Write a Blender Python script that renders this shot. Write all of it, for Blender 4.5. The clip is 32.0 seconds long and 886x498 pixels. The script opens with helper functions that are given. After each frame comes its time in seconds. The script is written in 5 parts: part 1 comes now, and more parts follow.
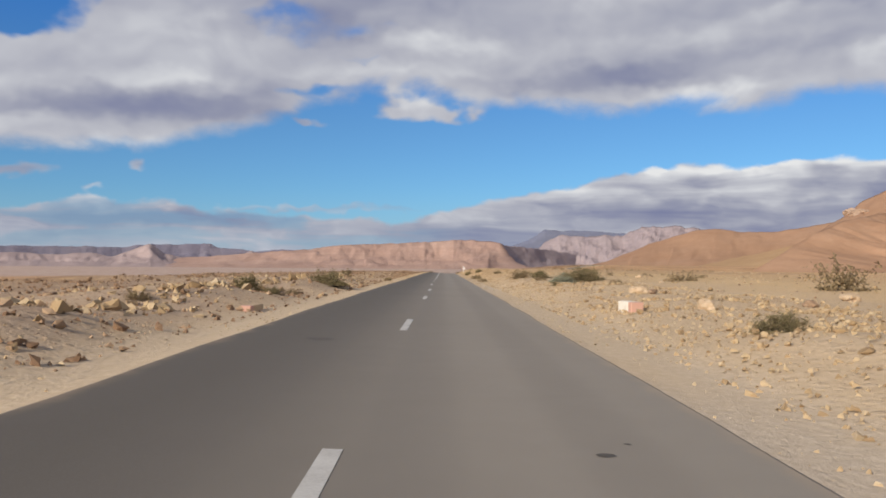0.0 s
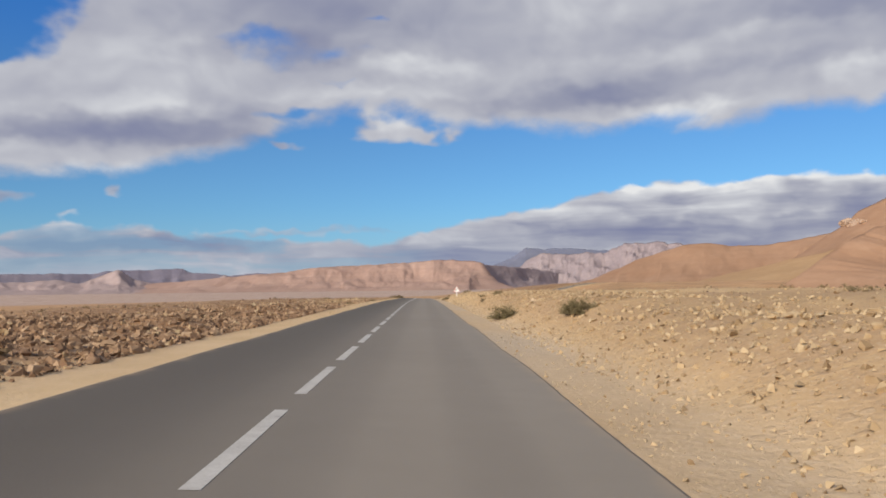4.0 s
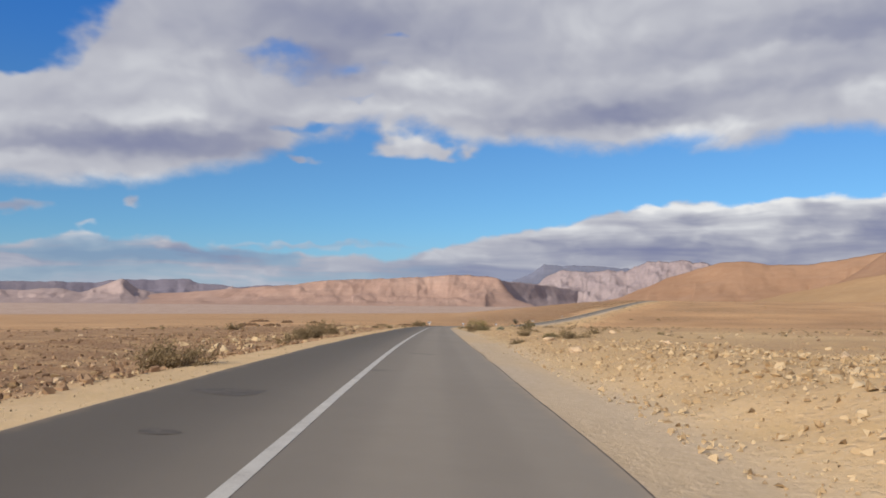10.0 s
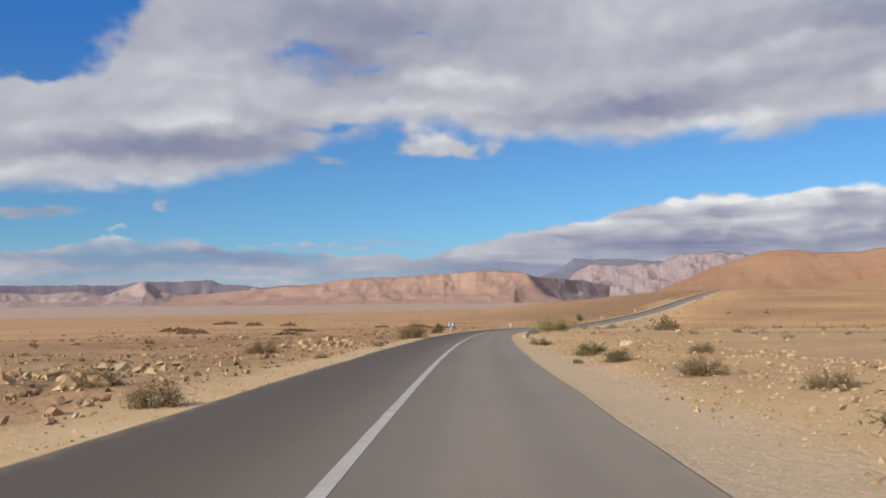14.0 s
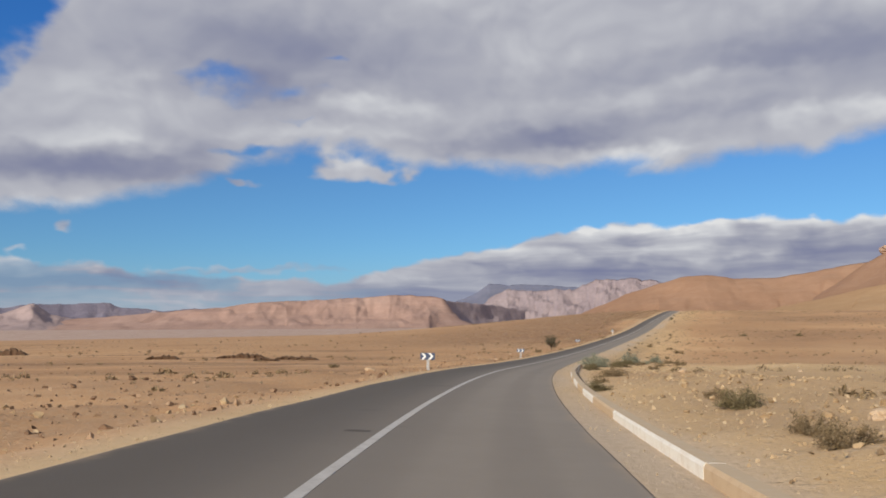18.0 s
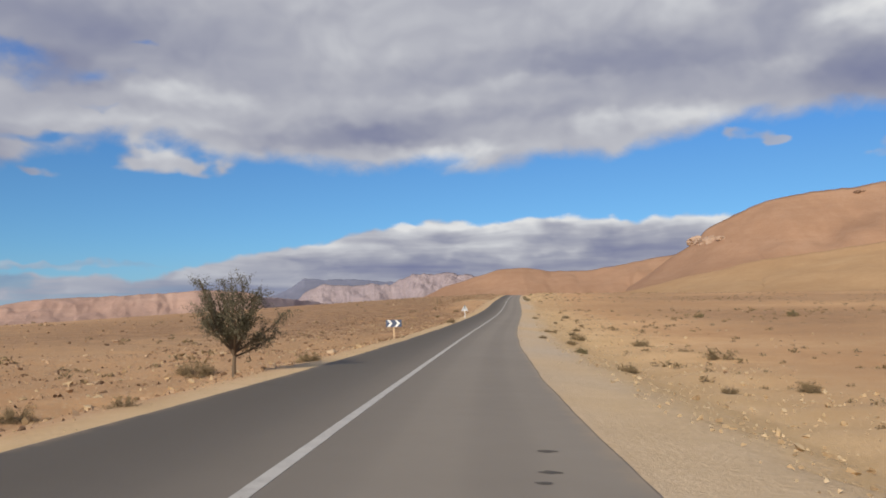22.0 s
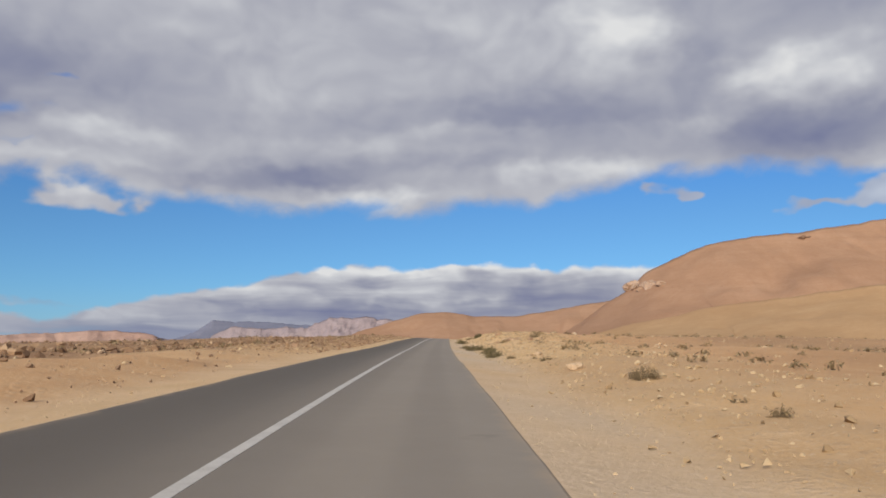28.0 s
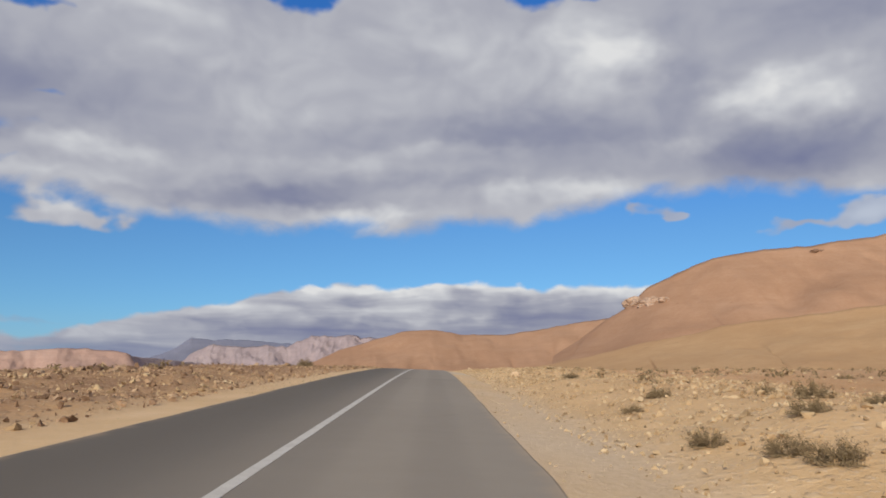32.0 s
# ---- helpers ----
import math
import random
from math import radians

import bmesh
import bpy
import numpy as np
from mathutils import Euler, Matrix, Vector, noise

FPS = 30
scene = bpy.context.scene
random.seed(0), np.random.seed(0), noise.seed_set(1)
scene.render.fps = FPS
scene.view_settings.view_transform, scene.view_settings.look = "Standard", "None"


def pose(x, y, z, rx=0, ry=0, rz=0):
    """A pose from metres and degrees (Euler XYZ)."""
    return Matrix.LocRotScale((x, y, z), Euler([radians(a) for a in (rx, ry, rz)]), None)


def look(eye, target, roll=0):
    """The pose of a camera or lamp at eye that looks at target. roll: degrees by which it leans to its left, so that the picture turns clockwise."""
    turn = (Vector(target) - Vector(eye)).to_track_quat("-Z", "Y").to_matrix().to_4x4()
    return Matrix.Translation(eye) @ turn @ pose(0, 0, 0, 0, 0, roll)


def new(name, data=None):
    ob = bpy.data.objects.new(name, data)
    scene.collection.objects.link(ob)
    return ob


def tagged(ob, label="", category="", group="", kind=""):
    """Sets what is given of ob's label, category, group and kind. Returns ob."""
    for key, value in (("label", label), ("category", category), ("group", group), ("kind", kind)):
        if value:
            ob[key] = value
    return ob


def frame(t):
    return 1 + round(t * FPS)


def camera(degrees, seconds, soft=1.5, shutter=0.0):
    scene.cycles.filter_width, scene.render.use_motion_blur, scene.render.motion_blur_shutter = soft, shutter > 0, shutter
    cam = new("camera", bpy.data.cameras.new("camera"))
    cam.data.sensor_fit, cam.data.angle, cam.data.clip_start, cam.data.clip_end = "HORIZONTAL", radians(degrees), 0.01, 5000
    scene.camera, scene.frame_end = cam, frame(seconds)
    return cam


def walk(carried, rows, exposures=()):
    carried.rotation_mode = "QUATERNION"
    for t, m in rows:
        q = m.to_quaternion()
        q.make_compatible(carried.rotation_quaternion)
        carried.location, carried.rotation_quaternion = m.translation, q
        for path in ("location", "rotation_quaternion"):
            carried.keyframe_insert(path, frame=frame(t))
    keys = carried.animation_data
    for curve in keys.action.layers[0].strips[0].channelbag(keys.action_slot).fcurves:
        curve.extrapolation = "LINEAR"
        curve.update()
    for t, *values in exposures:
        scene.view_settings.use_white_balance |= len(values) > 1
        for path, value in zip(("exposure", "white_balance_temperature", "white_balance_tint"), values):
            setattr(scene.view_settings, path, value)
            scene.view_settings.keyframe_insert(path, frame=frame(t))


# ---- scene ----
cam = camera(55.89, 32.0, soft=1.8)
PATH = [
    (0.0, 0.70, -0.00, 1.25, 0.27, 1.29, 0.44),
    (0.5, 0.92, 13.13, 1.31, 0.83, 2.69, 0.03),
    (1.0, 1.07, 26.25, 1.34, 1.21, 2.58, 0.07),
    (1.5, 1.21, 39.36, 1.35, 1.26, 2.56, -2.04),
    (2.0, 1.32, 52.41, 1.36, 1.81, 2.60, -1.01),
    (2.5, 1.41, 65.48, 1.36, 1.68, 2.58, -0.15),
    (4.5, 2.05, 117.75, 1.41, 1.68, 2.91, -0.77),
    (5.0, 2.05, 130.83, 1.42, 2.03, 3.68, 0.08),
    (5.5, 2.18, 143.93, 1.42, 1.42, 4.18, -1.25),
    (6.0, 2.33, 157.12, 1.41, 1.73, 4.05, -1.49),
    (6.5, 2.30, 170.39, 1.40, 1.88, 3.99, -0.50),
    (7.0, 2.48, 183.71, 1.37, 1.76, 3.90, -0.27),
    (7.5, 2.58, 197.03, 1.30, 1.13, 3.88, 0.10),
    (8.0, 2.74, 210.34, 1.20, 0.89, 3.96, -0.28),
    (8.5, 2.89, 223.60, 1.11, 0.94, 4.01, 0.62),
    (9.0, 2.77, 236.78, 1.03, 0.57, 3.86, 0.74),
    (9.5, 2.71, 249.85, 0.96, 0.57, 3.87, 0.71),
    (10.0, 2.71, 262.76, 0.87, 0.66, 3.83, 0.49),
    (10.5, 2.70, 275.52, 0.75, 0.38, 3.79, 0.34),
    (11.0, 2.47, 288.17, 0.60, -0.08, 3.73, 0.97),
    (11.5, 2.48, 300.81, 0.39, -0.42, 3.60, 0.95),
    (12.0, 2.53, 313.45, 0.16, -0.65, 3.55, 1.29),
    (12.5, 2.58, 326.08, -0.07, -1.16, 3.58, 0.45),
    (13.0, 2.63, 338.72, -0.29, -1.75, 3.52, 0.19),
    (13.5, 2.84, 351.34, -0.53, -0.69, 3.64, 0.15),
    (14.0, 3.05, 363.97, -0.79, -1.17, 3.67, -0.55),
    (14.5, 3.33, 376.66, -1.07, 0.38, 3.90, 0.47),
    (16.5, 5.30, 427.34, -2.21, 2.71, 4.50, 1.38),
    (17.0, 6.21, 439.97, -2.50, 3.03, 4.42, -0.12),
    (17.5, 7.37, 452.59, -2.80, 3.71, 5.53, -1.62),
    (18.0, 8.82, 465.22, -3.13, 4.68, 5.39, -0.30),
    (18.5, 10.63, 477.83, -3.45, 5.71, 5.23, -0.11),
    (19.0, 12.88, 490.42, -3.76, 6.68, 5.06, -0.28),
    (19.5, 15.43, 502.98, -4.08, 8.30, 5.12, 0.44),
    (20.0, 18.42, 515.52, -4.44, 9.46, 5.11, 0.91),
    (20.5, 21.73, 528.07, -4.82, 11.23, 5.02, 0.72),
    (21.0, 25.31, 540.64, -5.13, 13.58, 4.99, 1.19),
    (21.5, 29.19, 553.24, -5.34, 14.66, 5.06, -1.00),
    (22.0, 33.47, 565.80, -5.45, 17.19, 4.98, -1.06),
    (22.5, 38.01, 578.38, -5.48, 18.94, 4.93, -1.01),
    (23.0, 42.69, 590.94, -5.42, 19.37, 4.94, 1.18),
    (23.5, 47.54, 603.41, -5.27, 19.09, 5.11, 0.53),
    (24.0, 52.49, 615.76, -5.03, 19.77, 5.36, 0.77),
    (24.5, 57.52, 627.93, -4.73, 20.26, 6.10, -0.14),
    (25.0, 62.55, 639.98, -4.37, 20.51, 6.02, -0.13),
    (25.5, 67.59, 651.90, -3.95, 20.86, 6.51, 0.18),
    (27.5, 87.51, 699.68, -1.94, 21.80, 7.07, -0.73),
    (28.0, 92.52, 711.60, -1.37, 22.54, 8.07, -0.19),
    (28.5, 97.41, 723.56, -0.79, 22.46, 8.13, 0.31),
    (29.0, 102.28, 735.55, -0.23, 22.56, 8.16, 1.49),
    (29.5, 107.10, 747.59, 0.31, 22.46, 8.59, 0.31),
    (30.0, 111.85, 759.71, 0.83, 22.63, 9.20, -0.20),
    (30.5, 116.73, 771.75, 1.36, 22.38, 9.85, -0.25),
    (31.0, 121.74, 783.80, 1.95, 22.74, 9.69, -1.93),
    (31.5, 127.05, 795.68, 2.55, 22.96, 9.53, -0.25),
    (32.0, 131.98, 807.72, 3.14, 23.51, 9.36, -0.02),
]


def heading(yaw, pitch):
    """Unit vector for a bearing right of north and an elevation."""
    a, b = radians(yaw), radians(pitch)
    return Vector((math.sin(a) * math.cos(b), math.cos(a) * math.cos(b), math.sin(b)))


walk(cam, [(t, look((x, y, z), Vector((x, y, z)) + 50 * heading(yaw, pitch), roll))
           for t, x, y, z, yaw, pitch, roll in PATH], exposures=((0.0, 0.02), (9.0, 0.06), (14.0, 0.04), (17.0, 0.05), (18.0, -0.07), (21.0, -0.07), (25.0, -0.08), (32.0, -0.10)))

# ---- sky and sun ----
SUN_AZ, SUN_EL = 222.0, 23.0
sun = new("sun", bpy.data.lights.new("sun", "SUN"))
sun.data.energy, sun.data.angle, sun.data.color = 5.0, radians(0.6), (1.0, 0.90, 0.74)
sun.matrix_world = look(100 * heading(SUN_AZ, SUN_EL), (0, 0, 0))


class Nodes:
    """Short forms for building a node tree."""

    def __init__(self, tree):
        self.t = tree

    def n(self, kind):
        return self.t.nodes.new(kind)

    def put(self, sock, v):
        if isinstance(v, bpy.types.NodeSocket):
            self.t.links.new(v, sock)
        elif v is not None:
            sock.default_value = v

    def m(self, op, a, b=None, c=None, clamp=False):
        node = self.n("ShaderNodeMath")
        node.operation, node.use_clamp = op, clamp
        for s, v in zip(node.inputs, (a, b, c)):
            self.put(s, v)
        return node.outputs[0]

    def v(self, op, a, b=None):
        node = self.n("ShaderNodeVectorMath")
        node.operation = op
        self.put(node.inputs[0], a)
        self.put(node.inputs[1], b)
        return node.outputs["Value"] if op in ("LENGTH", "DOT_PRODUCT") else node.outputs[0]

    def xyz(self, x, y, z=0.0):
        node = self.n("ShaderNodeCombineXYZ")
        for s, v in zip(node.inputs, (x, y, z)):
            self.put(s, v)
        return node.outputs[0]

    def split(self, vec):
        node = self.n("ShaderNodeSeparateXYZ")
        self.put(node.inputs[0], vec)
        return node.outputs

    def noise(self, vec, scale, detail=4.0, rough=0.55, dist=0.0):
        node = self.n("ShaderNodeTexNoise")
        self.put(node.inputs["Vector"], vec)
        self.put(node.inputs["Scale"], scale)
        self.put(node.inputs["Detail"], detail)
        self.put(node.inputs["Roughness"], rough)
        self.put(node.inputs["Distortion"], dist)
        return node.outputs["Fac"]

    def colour_noise(self, vec, scale):
        node = self.n("ShaderNodeTexNoise")
        self.put(node.inputs["Vector"], vec)
        self.put(node.inputs["Scale"], scale)
        node.inputs["Detail"].default_value = 2.0
        return node.outputs["Color"]

    def cells(self, vec, scale):
        node = self.n("ShaderNodeTexVoronoi")
        node.feature = "SMOOTH_F1"
        self.put(node.inputs["Vector"], vec)
        self.put(node.inputs["Scale"], scale)
        node.inputs["Smoothness"].default_value = 0.6
        return node.outputs["Distance"]

    def step(self, x, lo, hi):
        node = self.n("ShaderNodeMapRange")
        node.interpolation_type = "SMOOTHSTEP"
        self.put(node.inputs[0], x)
        self.put(node.inputs[1], lo)
        self.put(node.inputs[2], hi)
        return node.outputs[0]

    def ramp(self, x, stops, mode="LINEAR"):
        node = self.n("ShaderNodeValToRGB")
        node.color_ramp.interpolation = mode
        e = node.color_ramp.elements
        while len(e) < len(stops):
            e.new(0.5)
        for el, (p, c) in zip(e, stops):
            el.position = p
            el.color = (*c, 1) if isinstance(c, tuple) else (c, c, c, 1)
        self.put(node.inputs[0], x)
        return node.outputs[0]

    def mix(self, f, a, b, mode="MIX"):
        node = self.n("ShaderNodeMix")
        node.data_type, node.blend_type = "RGBA", mode
        self.put(node.inputs[0], f)
        for s, v in ((node.inputs[6], a), (node.inputs[7], b)):
            self.put(s, (*v, 1) if isinstance(v, tuple) else v)
        return node.outputs[2]


def make_sky():
    world = bpy.data.worlds.new("desert_sky")
    scene.world = world
    world.use_nodes = True
    k = Nodes(world.node_tree)
    world.node_tree.nodes.clear()
    out = k.n("ShaderNodeOutputWorld")
    back = k.n("ShaderNodeBackground")
    world.node_tree.links.new(back.outputs[0], out.inputs[0])
    way = k.n("ShaderNodeTexCoord").outputs["Generated"]
    x, y, z = k.split(way)
    az = k.m("MULTIPLY", k.m("ARCTAN2", x, y), 57.2958)
    el = k.m("MULTIPLY", k.m("ARCSINE", z), 57.2958)
    sky = k.n("ShaderNodeTexSky")
    sky.sky_type, sky.sun_disc, sky.altitude = "NISHITA", False, 900.0
    sky.air_density, sky.dust_density, sky.ozone_density = 1.0, 0.6, 2.5
    sky.sun_elevation, sky.sun_rotation = radians(SUN_EL), radians(SUN_AZ)
    blue = k.mix(1.0, sky.outputs[0], k.mix(k.m("MULTIPLY", k.step(el, 9.0, 20.0), k.step(el, 45.0, 30.0)), (0.0475, 0.078, 0.105), (0.030, 0.078, 0.137)), "MULTIPLY")
    # bearings and elevations bent by two sizes of billow, so that soft forms get ragged rims
    flat = k.xyz(k.m("MULTIPLY", az, 0.1), k.m("MULTIPLY", el, 0.15))
    big = k.v("SUBTRACT", k.colour_noise(flat, 1.1), (0.5, 0.5, 0.5))
    small = k.v("SUBTRACT", k.colour_noise(k.v("ADD", flat, (5.0, 9.0, 0.0)), 5.0), (0.5, 0.5, 0.5))
    bx, by, bz = k.split(big)
    sx, sy, sz = k.split(small)
    az2 = k.m("ADD", az, k.m("ADD", k.m("MULTIPLY", bx, 7.0), k.m("MULTIPLY", sx, 3.2)))
    el2 = k.m("ADD", el, k.m("ADD", k.m("MULTIPLY", by, 2.2), k.m("MULTIPLY", sy, 1.7)))
    bent = k.v("ADD", flat, k.v("MULTIPLY", big, (0.9, 0.55, 0.0)))
    mass = k.noise(bent, 1.6, 3.0, 0.45)
    lift = k.m("SUBTRACT", mass, k.noise(k.v("ADD", bent, (-0.06, 0.10, 0.0)), 1.6, 3.0, 0.45))
    wisp = k.noise(k.v("ADD", bent, (7.3, 2.1, 0.0)), 3.2, 5.0, 0.52)
    lobe = k.cells(k.v("ADD", bent, (3.1, 7.7, 0.0)), 4.6)
    fluff = k.noise(flat, 9.0, 4.0, 0.6)
    wob = k.m("ADD", k.m("MULTIPLY", k.m("SUBTRACT", mass, 0.5), 2.0), k.m("ADD", k.m("MULTIPLY", k.m("SUBTRACT", wisp, 0.5), 2.2), k.m("MULTIPLY", k.m("SUBTRACT", 0.36, lobe), 1.0)))
    wob = k.m("ADD", wob, k.m("MULTIPLY", k.m("SUBTRACT", fluff, 0.5), 1.1))

    def edge(stops):
        """An elevation by bearing, from (bearing, elevation) pairs."""
        f = k.m("DIVIDE", k.m("ADD", az, 60.0), 120.0, clamp=True)
        return k.m("MULTIPLY", k.ramp(f, [((a + 60) / 120, e / 40) for a, e in stops]), 40.0)

    def blob(a, e, wa, we):
        dx, dy = k.m("DIVIDE", k.m("SUBTRACT", az2, a), wa), k.m("DIVIDE", k.m("SUBTRACT", el2, e), we)
        r = k.m("ADD", k.m("MULTIPLY", dx, dx), k.m("MULTIPLY", dy, dy))
        return k.m("EXPONENT", k.m("MULTIPLY", r, -1.0))

    def total(items):
        s = items[0]
        for i in items[1:]:
            s = k.m("ADD", s, i)
        return s

    def blobs(rows):
        return total([k.m("MULTIPLY", blob(a, e, wa, we), d) for a, e, wa, we, d in rows])

    # the high deck: everything above its ragged lower edge
    low = edge([(-60, 7), (-32, 6.9), (-28, 7.0), (-20, 7.4), (-16, 8.6), (-11.9, 9.4), (-8.5, 11.1), (-5, 12.3), (0.5, 12.0), (3.0, 11.2),
                (8.2, 10.7), (12, 10.4), (16, 10.7), (20, 10.2), (22.4, 10.4), (24, 10.9), (26.6, 10.9), (28.5, 10.8), (33, 11.6), (37, 12.6), (42, 12.7), (48, 12.0), (54, 11.3), (60, 11)])
    deck = k.m("ADD", k.m("SUBTRACT", el, low), k.m("MULTIPLY", wob, 0.6))
    deck = k.m("ADD", deck, blobs(((-2.4, 10.5, 3.3, 1.1, 3.0), (1.4, 10.2, 1.6, 0.5, 2.0), (-9.6, 9.9, 1.4, 0.5, 0.9))))
    gaps = blobs(((-10.8, 17.0, 3.4, 0.8, 0.46), (-6.6, 15.8, 5.0, 1.5, 0.50), (-8.4, 11.8, 3.2, 0.6, 0.7), (-3.6, 18.5, 2.4, 0.5, 0.5), (-6.5, 13.7, 3.0, 0.35, 0.45),
                  (7.0, 26.6, 5.0, 1.1, 1.3), (14.6, 26.4, 2.6, 1.5, 1.2), (33.0, 26.6, 4.5, 1.3, 1.5), (-3.5, 23.2, 2.6, 0.7, 0.8)))
    corner = k.m("MULTIPLY", k.step(k.m("ADD", az2, k.m("MULTIPLY", k.m("SUBTRACT", el, 15.0), -0.6)), -20.5, -27.0), k.step(el2, 13.4, 15.2))
    gaps = k.step(k.m("ADD", k.m("ADD", gaps, k.m("MULTIPLY", corner, 1.1)), k.m("MULTIPLY", wob, 0.16)), 0.32, 0.85)
    deck_mask = k.m("MULTIPLY", k.step(deck, -0.5, 0.9), k.m("SUBTRACT", 1.0, gaps))
    # the low bank over the mountains, with a crisp top and a hazy foot
    top = edge([(-60, 3.6), (-30, 3.4), (-26, 3.6), (-23.4, 4.7), (-21, 4.2), (-18, 4.4), (-15, 3.9), (-8, 3.5), (-3, 3.1), (0.5, 4.0), (4.5, 5.0), (8.3, 5.7),
                (12, 6.5), (17, 7.1), (21.5, 6.8), (24.5, 7.1), (28, 7.0), (33, 6.8), (40, 6.6), (60, 6.2)])
    bank = k.m("ADD", k.m("SUBTRACT", top, el), k.m("ADD", k.m("MULTIPLY", wob, 0.36), k.m("MULTIPLY", k.m("SUBTRACT", 0.36, k.cells(k.v("ADD", flat, (1.0, 4.0, 0.0)), 11.0)), 0.3)))
    bank_mask = k.step(bank, -0.1, 0.28)
    left = k.step(az, 3.0, -6.0)
    layers = k.noise(k.xyz(k.m("MULTIPLY", az2, 0.13), k.m("MULTIPLY", k.m("ADD", el, k.m("MULTIPLY", by, 1.0)), 0.85), 9.0), 1.2, 4.0, 0.5, 0.4)
    torn = k.m("MULTIPLY", left, k.step(layers, 0.62, 0.40))
    bank_mask = k.m("MULTIPLY", bank_mask, k.m("SUBTRACT", 1.0, k.m("MULTIPLY", torn, 0.4)))
    streak = k.step(k.m("ADD", k.m("MULTIPLY", blob(-9, 3.9, 9, 0.35), 1.2), k.m("MULTIPLY", wob, 0.35)), 0.5, 1.2)
    puffs = blobs(((-20.0, 6.3, 1.4, 0.45, 0.85), (-27.5, 5.9, 2.8, 0.6, 0.9), (-9.9, 9.8, 1.8, 0.5, 1.0), (-23.2, 4.9, 1.4, 0.4, 0.7),
                   (39.2, 11.6, 1.0, 0.45, 1.0), (47.5, 10.3, 2.8, 0.4, 1.0), (52.0, 10.9, 2.4, 1.1, 1.3), (37.0, 12.0, 1.4, 0.4, 0.8)))
    puff_mask = k.step(k.m("ADD", puffs, k.m("MULTIPLY", wob, 0.22)), 0.35, 0.85)
    mask = k.m("MAXIMUM", k.m("MAXIMUM", deck_mask, bank_mask), k.m("MAXIMUM", k.m("MULTIPLY", puff_mask, 0.8), k.m("MULTIPLY", streak, 0.55)))
    # grey-violet bellies
    belly = blobs(((-17.0, 10.2, 6.5, 1.0, 0.30), (-25, 9.7, 4, 0.5, 0.12), (12.3, 12.9, 5.0, 0.8, 0.27), (29, 17.2, 10, 1.5, 0.20), (23, 13.8, 6, 0.5, 0.10),
                   (47.5, 14.7, 7, 1.7, 0.30), (40.5, 20.0, 2.2, 2.2, 0.14), (-7.0, 16.2, 4, 1.4, 0.20), (50, 23, 5, 1.6, 0.16), (-6, 19.5, 7, 1.6, 0.16),
                   (-11.5, 12.0, 2.2, 1.0, 0.14), (19, 3.6, 13, 1.0, 0.20), (31, 4.6, 8, 0.8, 0.14), (-22, 3.2, 9, 0.8, 0.24), (-14, 3.0, 5, 0.7, 0.20), (5, 12.2, 5, 0.5, 0.10), (3, 18.5, 9, 2.4, 0.07), (-13, 17.0, 6, 2.0, 0.08), (-1, 2.3, 10, 0.9, 0.18), (-4.5, 11.3, 3.0, 0.8, 0.12)))
    # bright crowns
    crown = blobs(((-17, 15.2, 6, 2.0, 0.14), (-18.5, 12.0, 5, 0.7, 0.18), (-26, 11.0, 4, 0.6, 0.12), (-26, 8.6, 4, 0.5, 0.14), (-21, 7.6, 4, 0.4, 0.18), (0, 15.0, 4.5, 0.8, 0.26),
                   (-4, 13.2, 6, 0.5, 0.14), (15.3, 15.2, 4, 0.7, 0.16), (13, 18.2, 5, 1.2, 0.12), (19, 11.7, 4.0, 0.6, 0.30), (-1.9, 11.2, 1.9, 0.8, 0.24), (8, 21, 10, 2.2, 0.10),
                   (28, 21, 3.5, 2.0, 0.12), (34.8, 22.0, 3.0, 2.0, 0.38), (46.5, 18.3, 3.8, 1.4, 0.42), (40, 15.8, 3.2, 0.8, 0.22)))
    crown = k.m("ADD", crown, blobs(((22.5, 16.0, 5, 0.5, 0.13), (29, 13.0, 2.5, 0.7, 0.22), (33.7, 13.3, 2.5, 0.8, 0.28), (18, 6.7, 13, 0.5, 0.30), (33, 6.4, 8, 0.6, 0.28), (22, 4.9, 9, 0.35, 0.14),
                                     (52.0, 11.0, 2.4, 1.0, 0.25), (-23, 4.7, 2.2, 0.4, 0.16), (-17, 4.4, 2.2, 0.3, 0.14), (2, 24.0, 5, 1.0, 0.12), (21, 24.0, 5, 1.5, 0.12))))
    lit = k.m("ADD", k.m("SUBTRACT", 0.55, k.m("MULTIPLY", belly, 1.3)), k.m("MULTIPLY", crown, 1.15))
    # billows show more in the bright parts than in the grey ones
    puffy = k.m("ADD", k.m("MULTIPLY", lift, 0.9), k.m("ADD", k.m("MULTIPLY", k.m("SUBTRACT", wisp, 0.5), 0.26), k.m("MULTIPLY", k.m("SUBTRACT", 0.36, lobe), 0.22)))
    lit = k.m("ADD", lit, k.m("MULTIPLY", puffy, k.m("ADD", 0.26, k.m("MULTIPLY", crown, 2.2))))
    lit = k.m("ADD", lit, k.m("MULTIPLY", k.m("SUBTRACT", mass, 0.5), 0.30))
    lit = k.m("ADD", lit, k.m("MULTIPLY", k.m("SUBTRACT", 1.0, k.step(deck, 0.2, 2.2)), k.m("MULTIPLY", deck_mask, 0.08)))
    lit = k.m("ADD", lit, k.m("MULTIPLY", k.m("MULTIPLY", k.m("SUBTRACT", layers, 0.5), 1.0), k.step(el, 8.2, 7.0)))
    rim = k.m("MULTIPLY", k.m("SUBTRACT", 1.0, k.step(bank, 0.3, 1.1)), bank_mask)
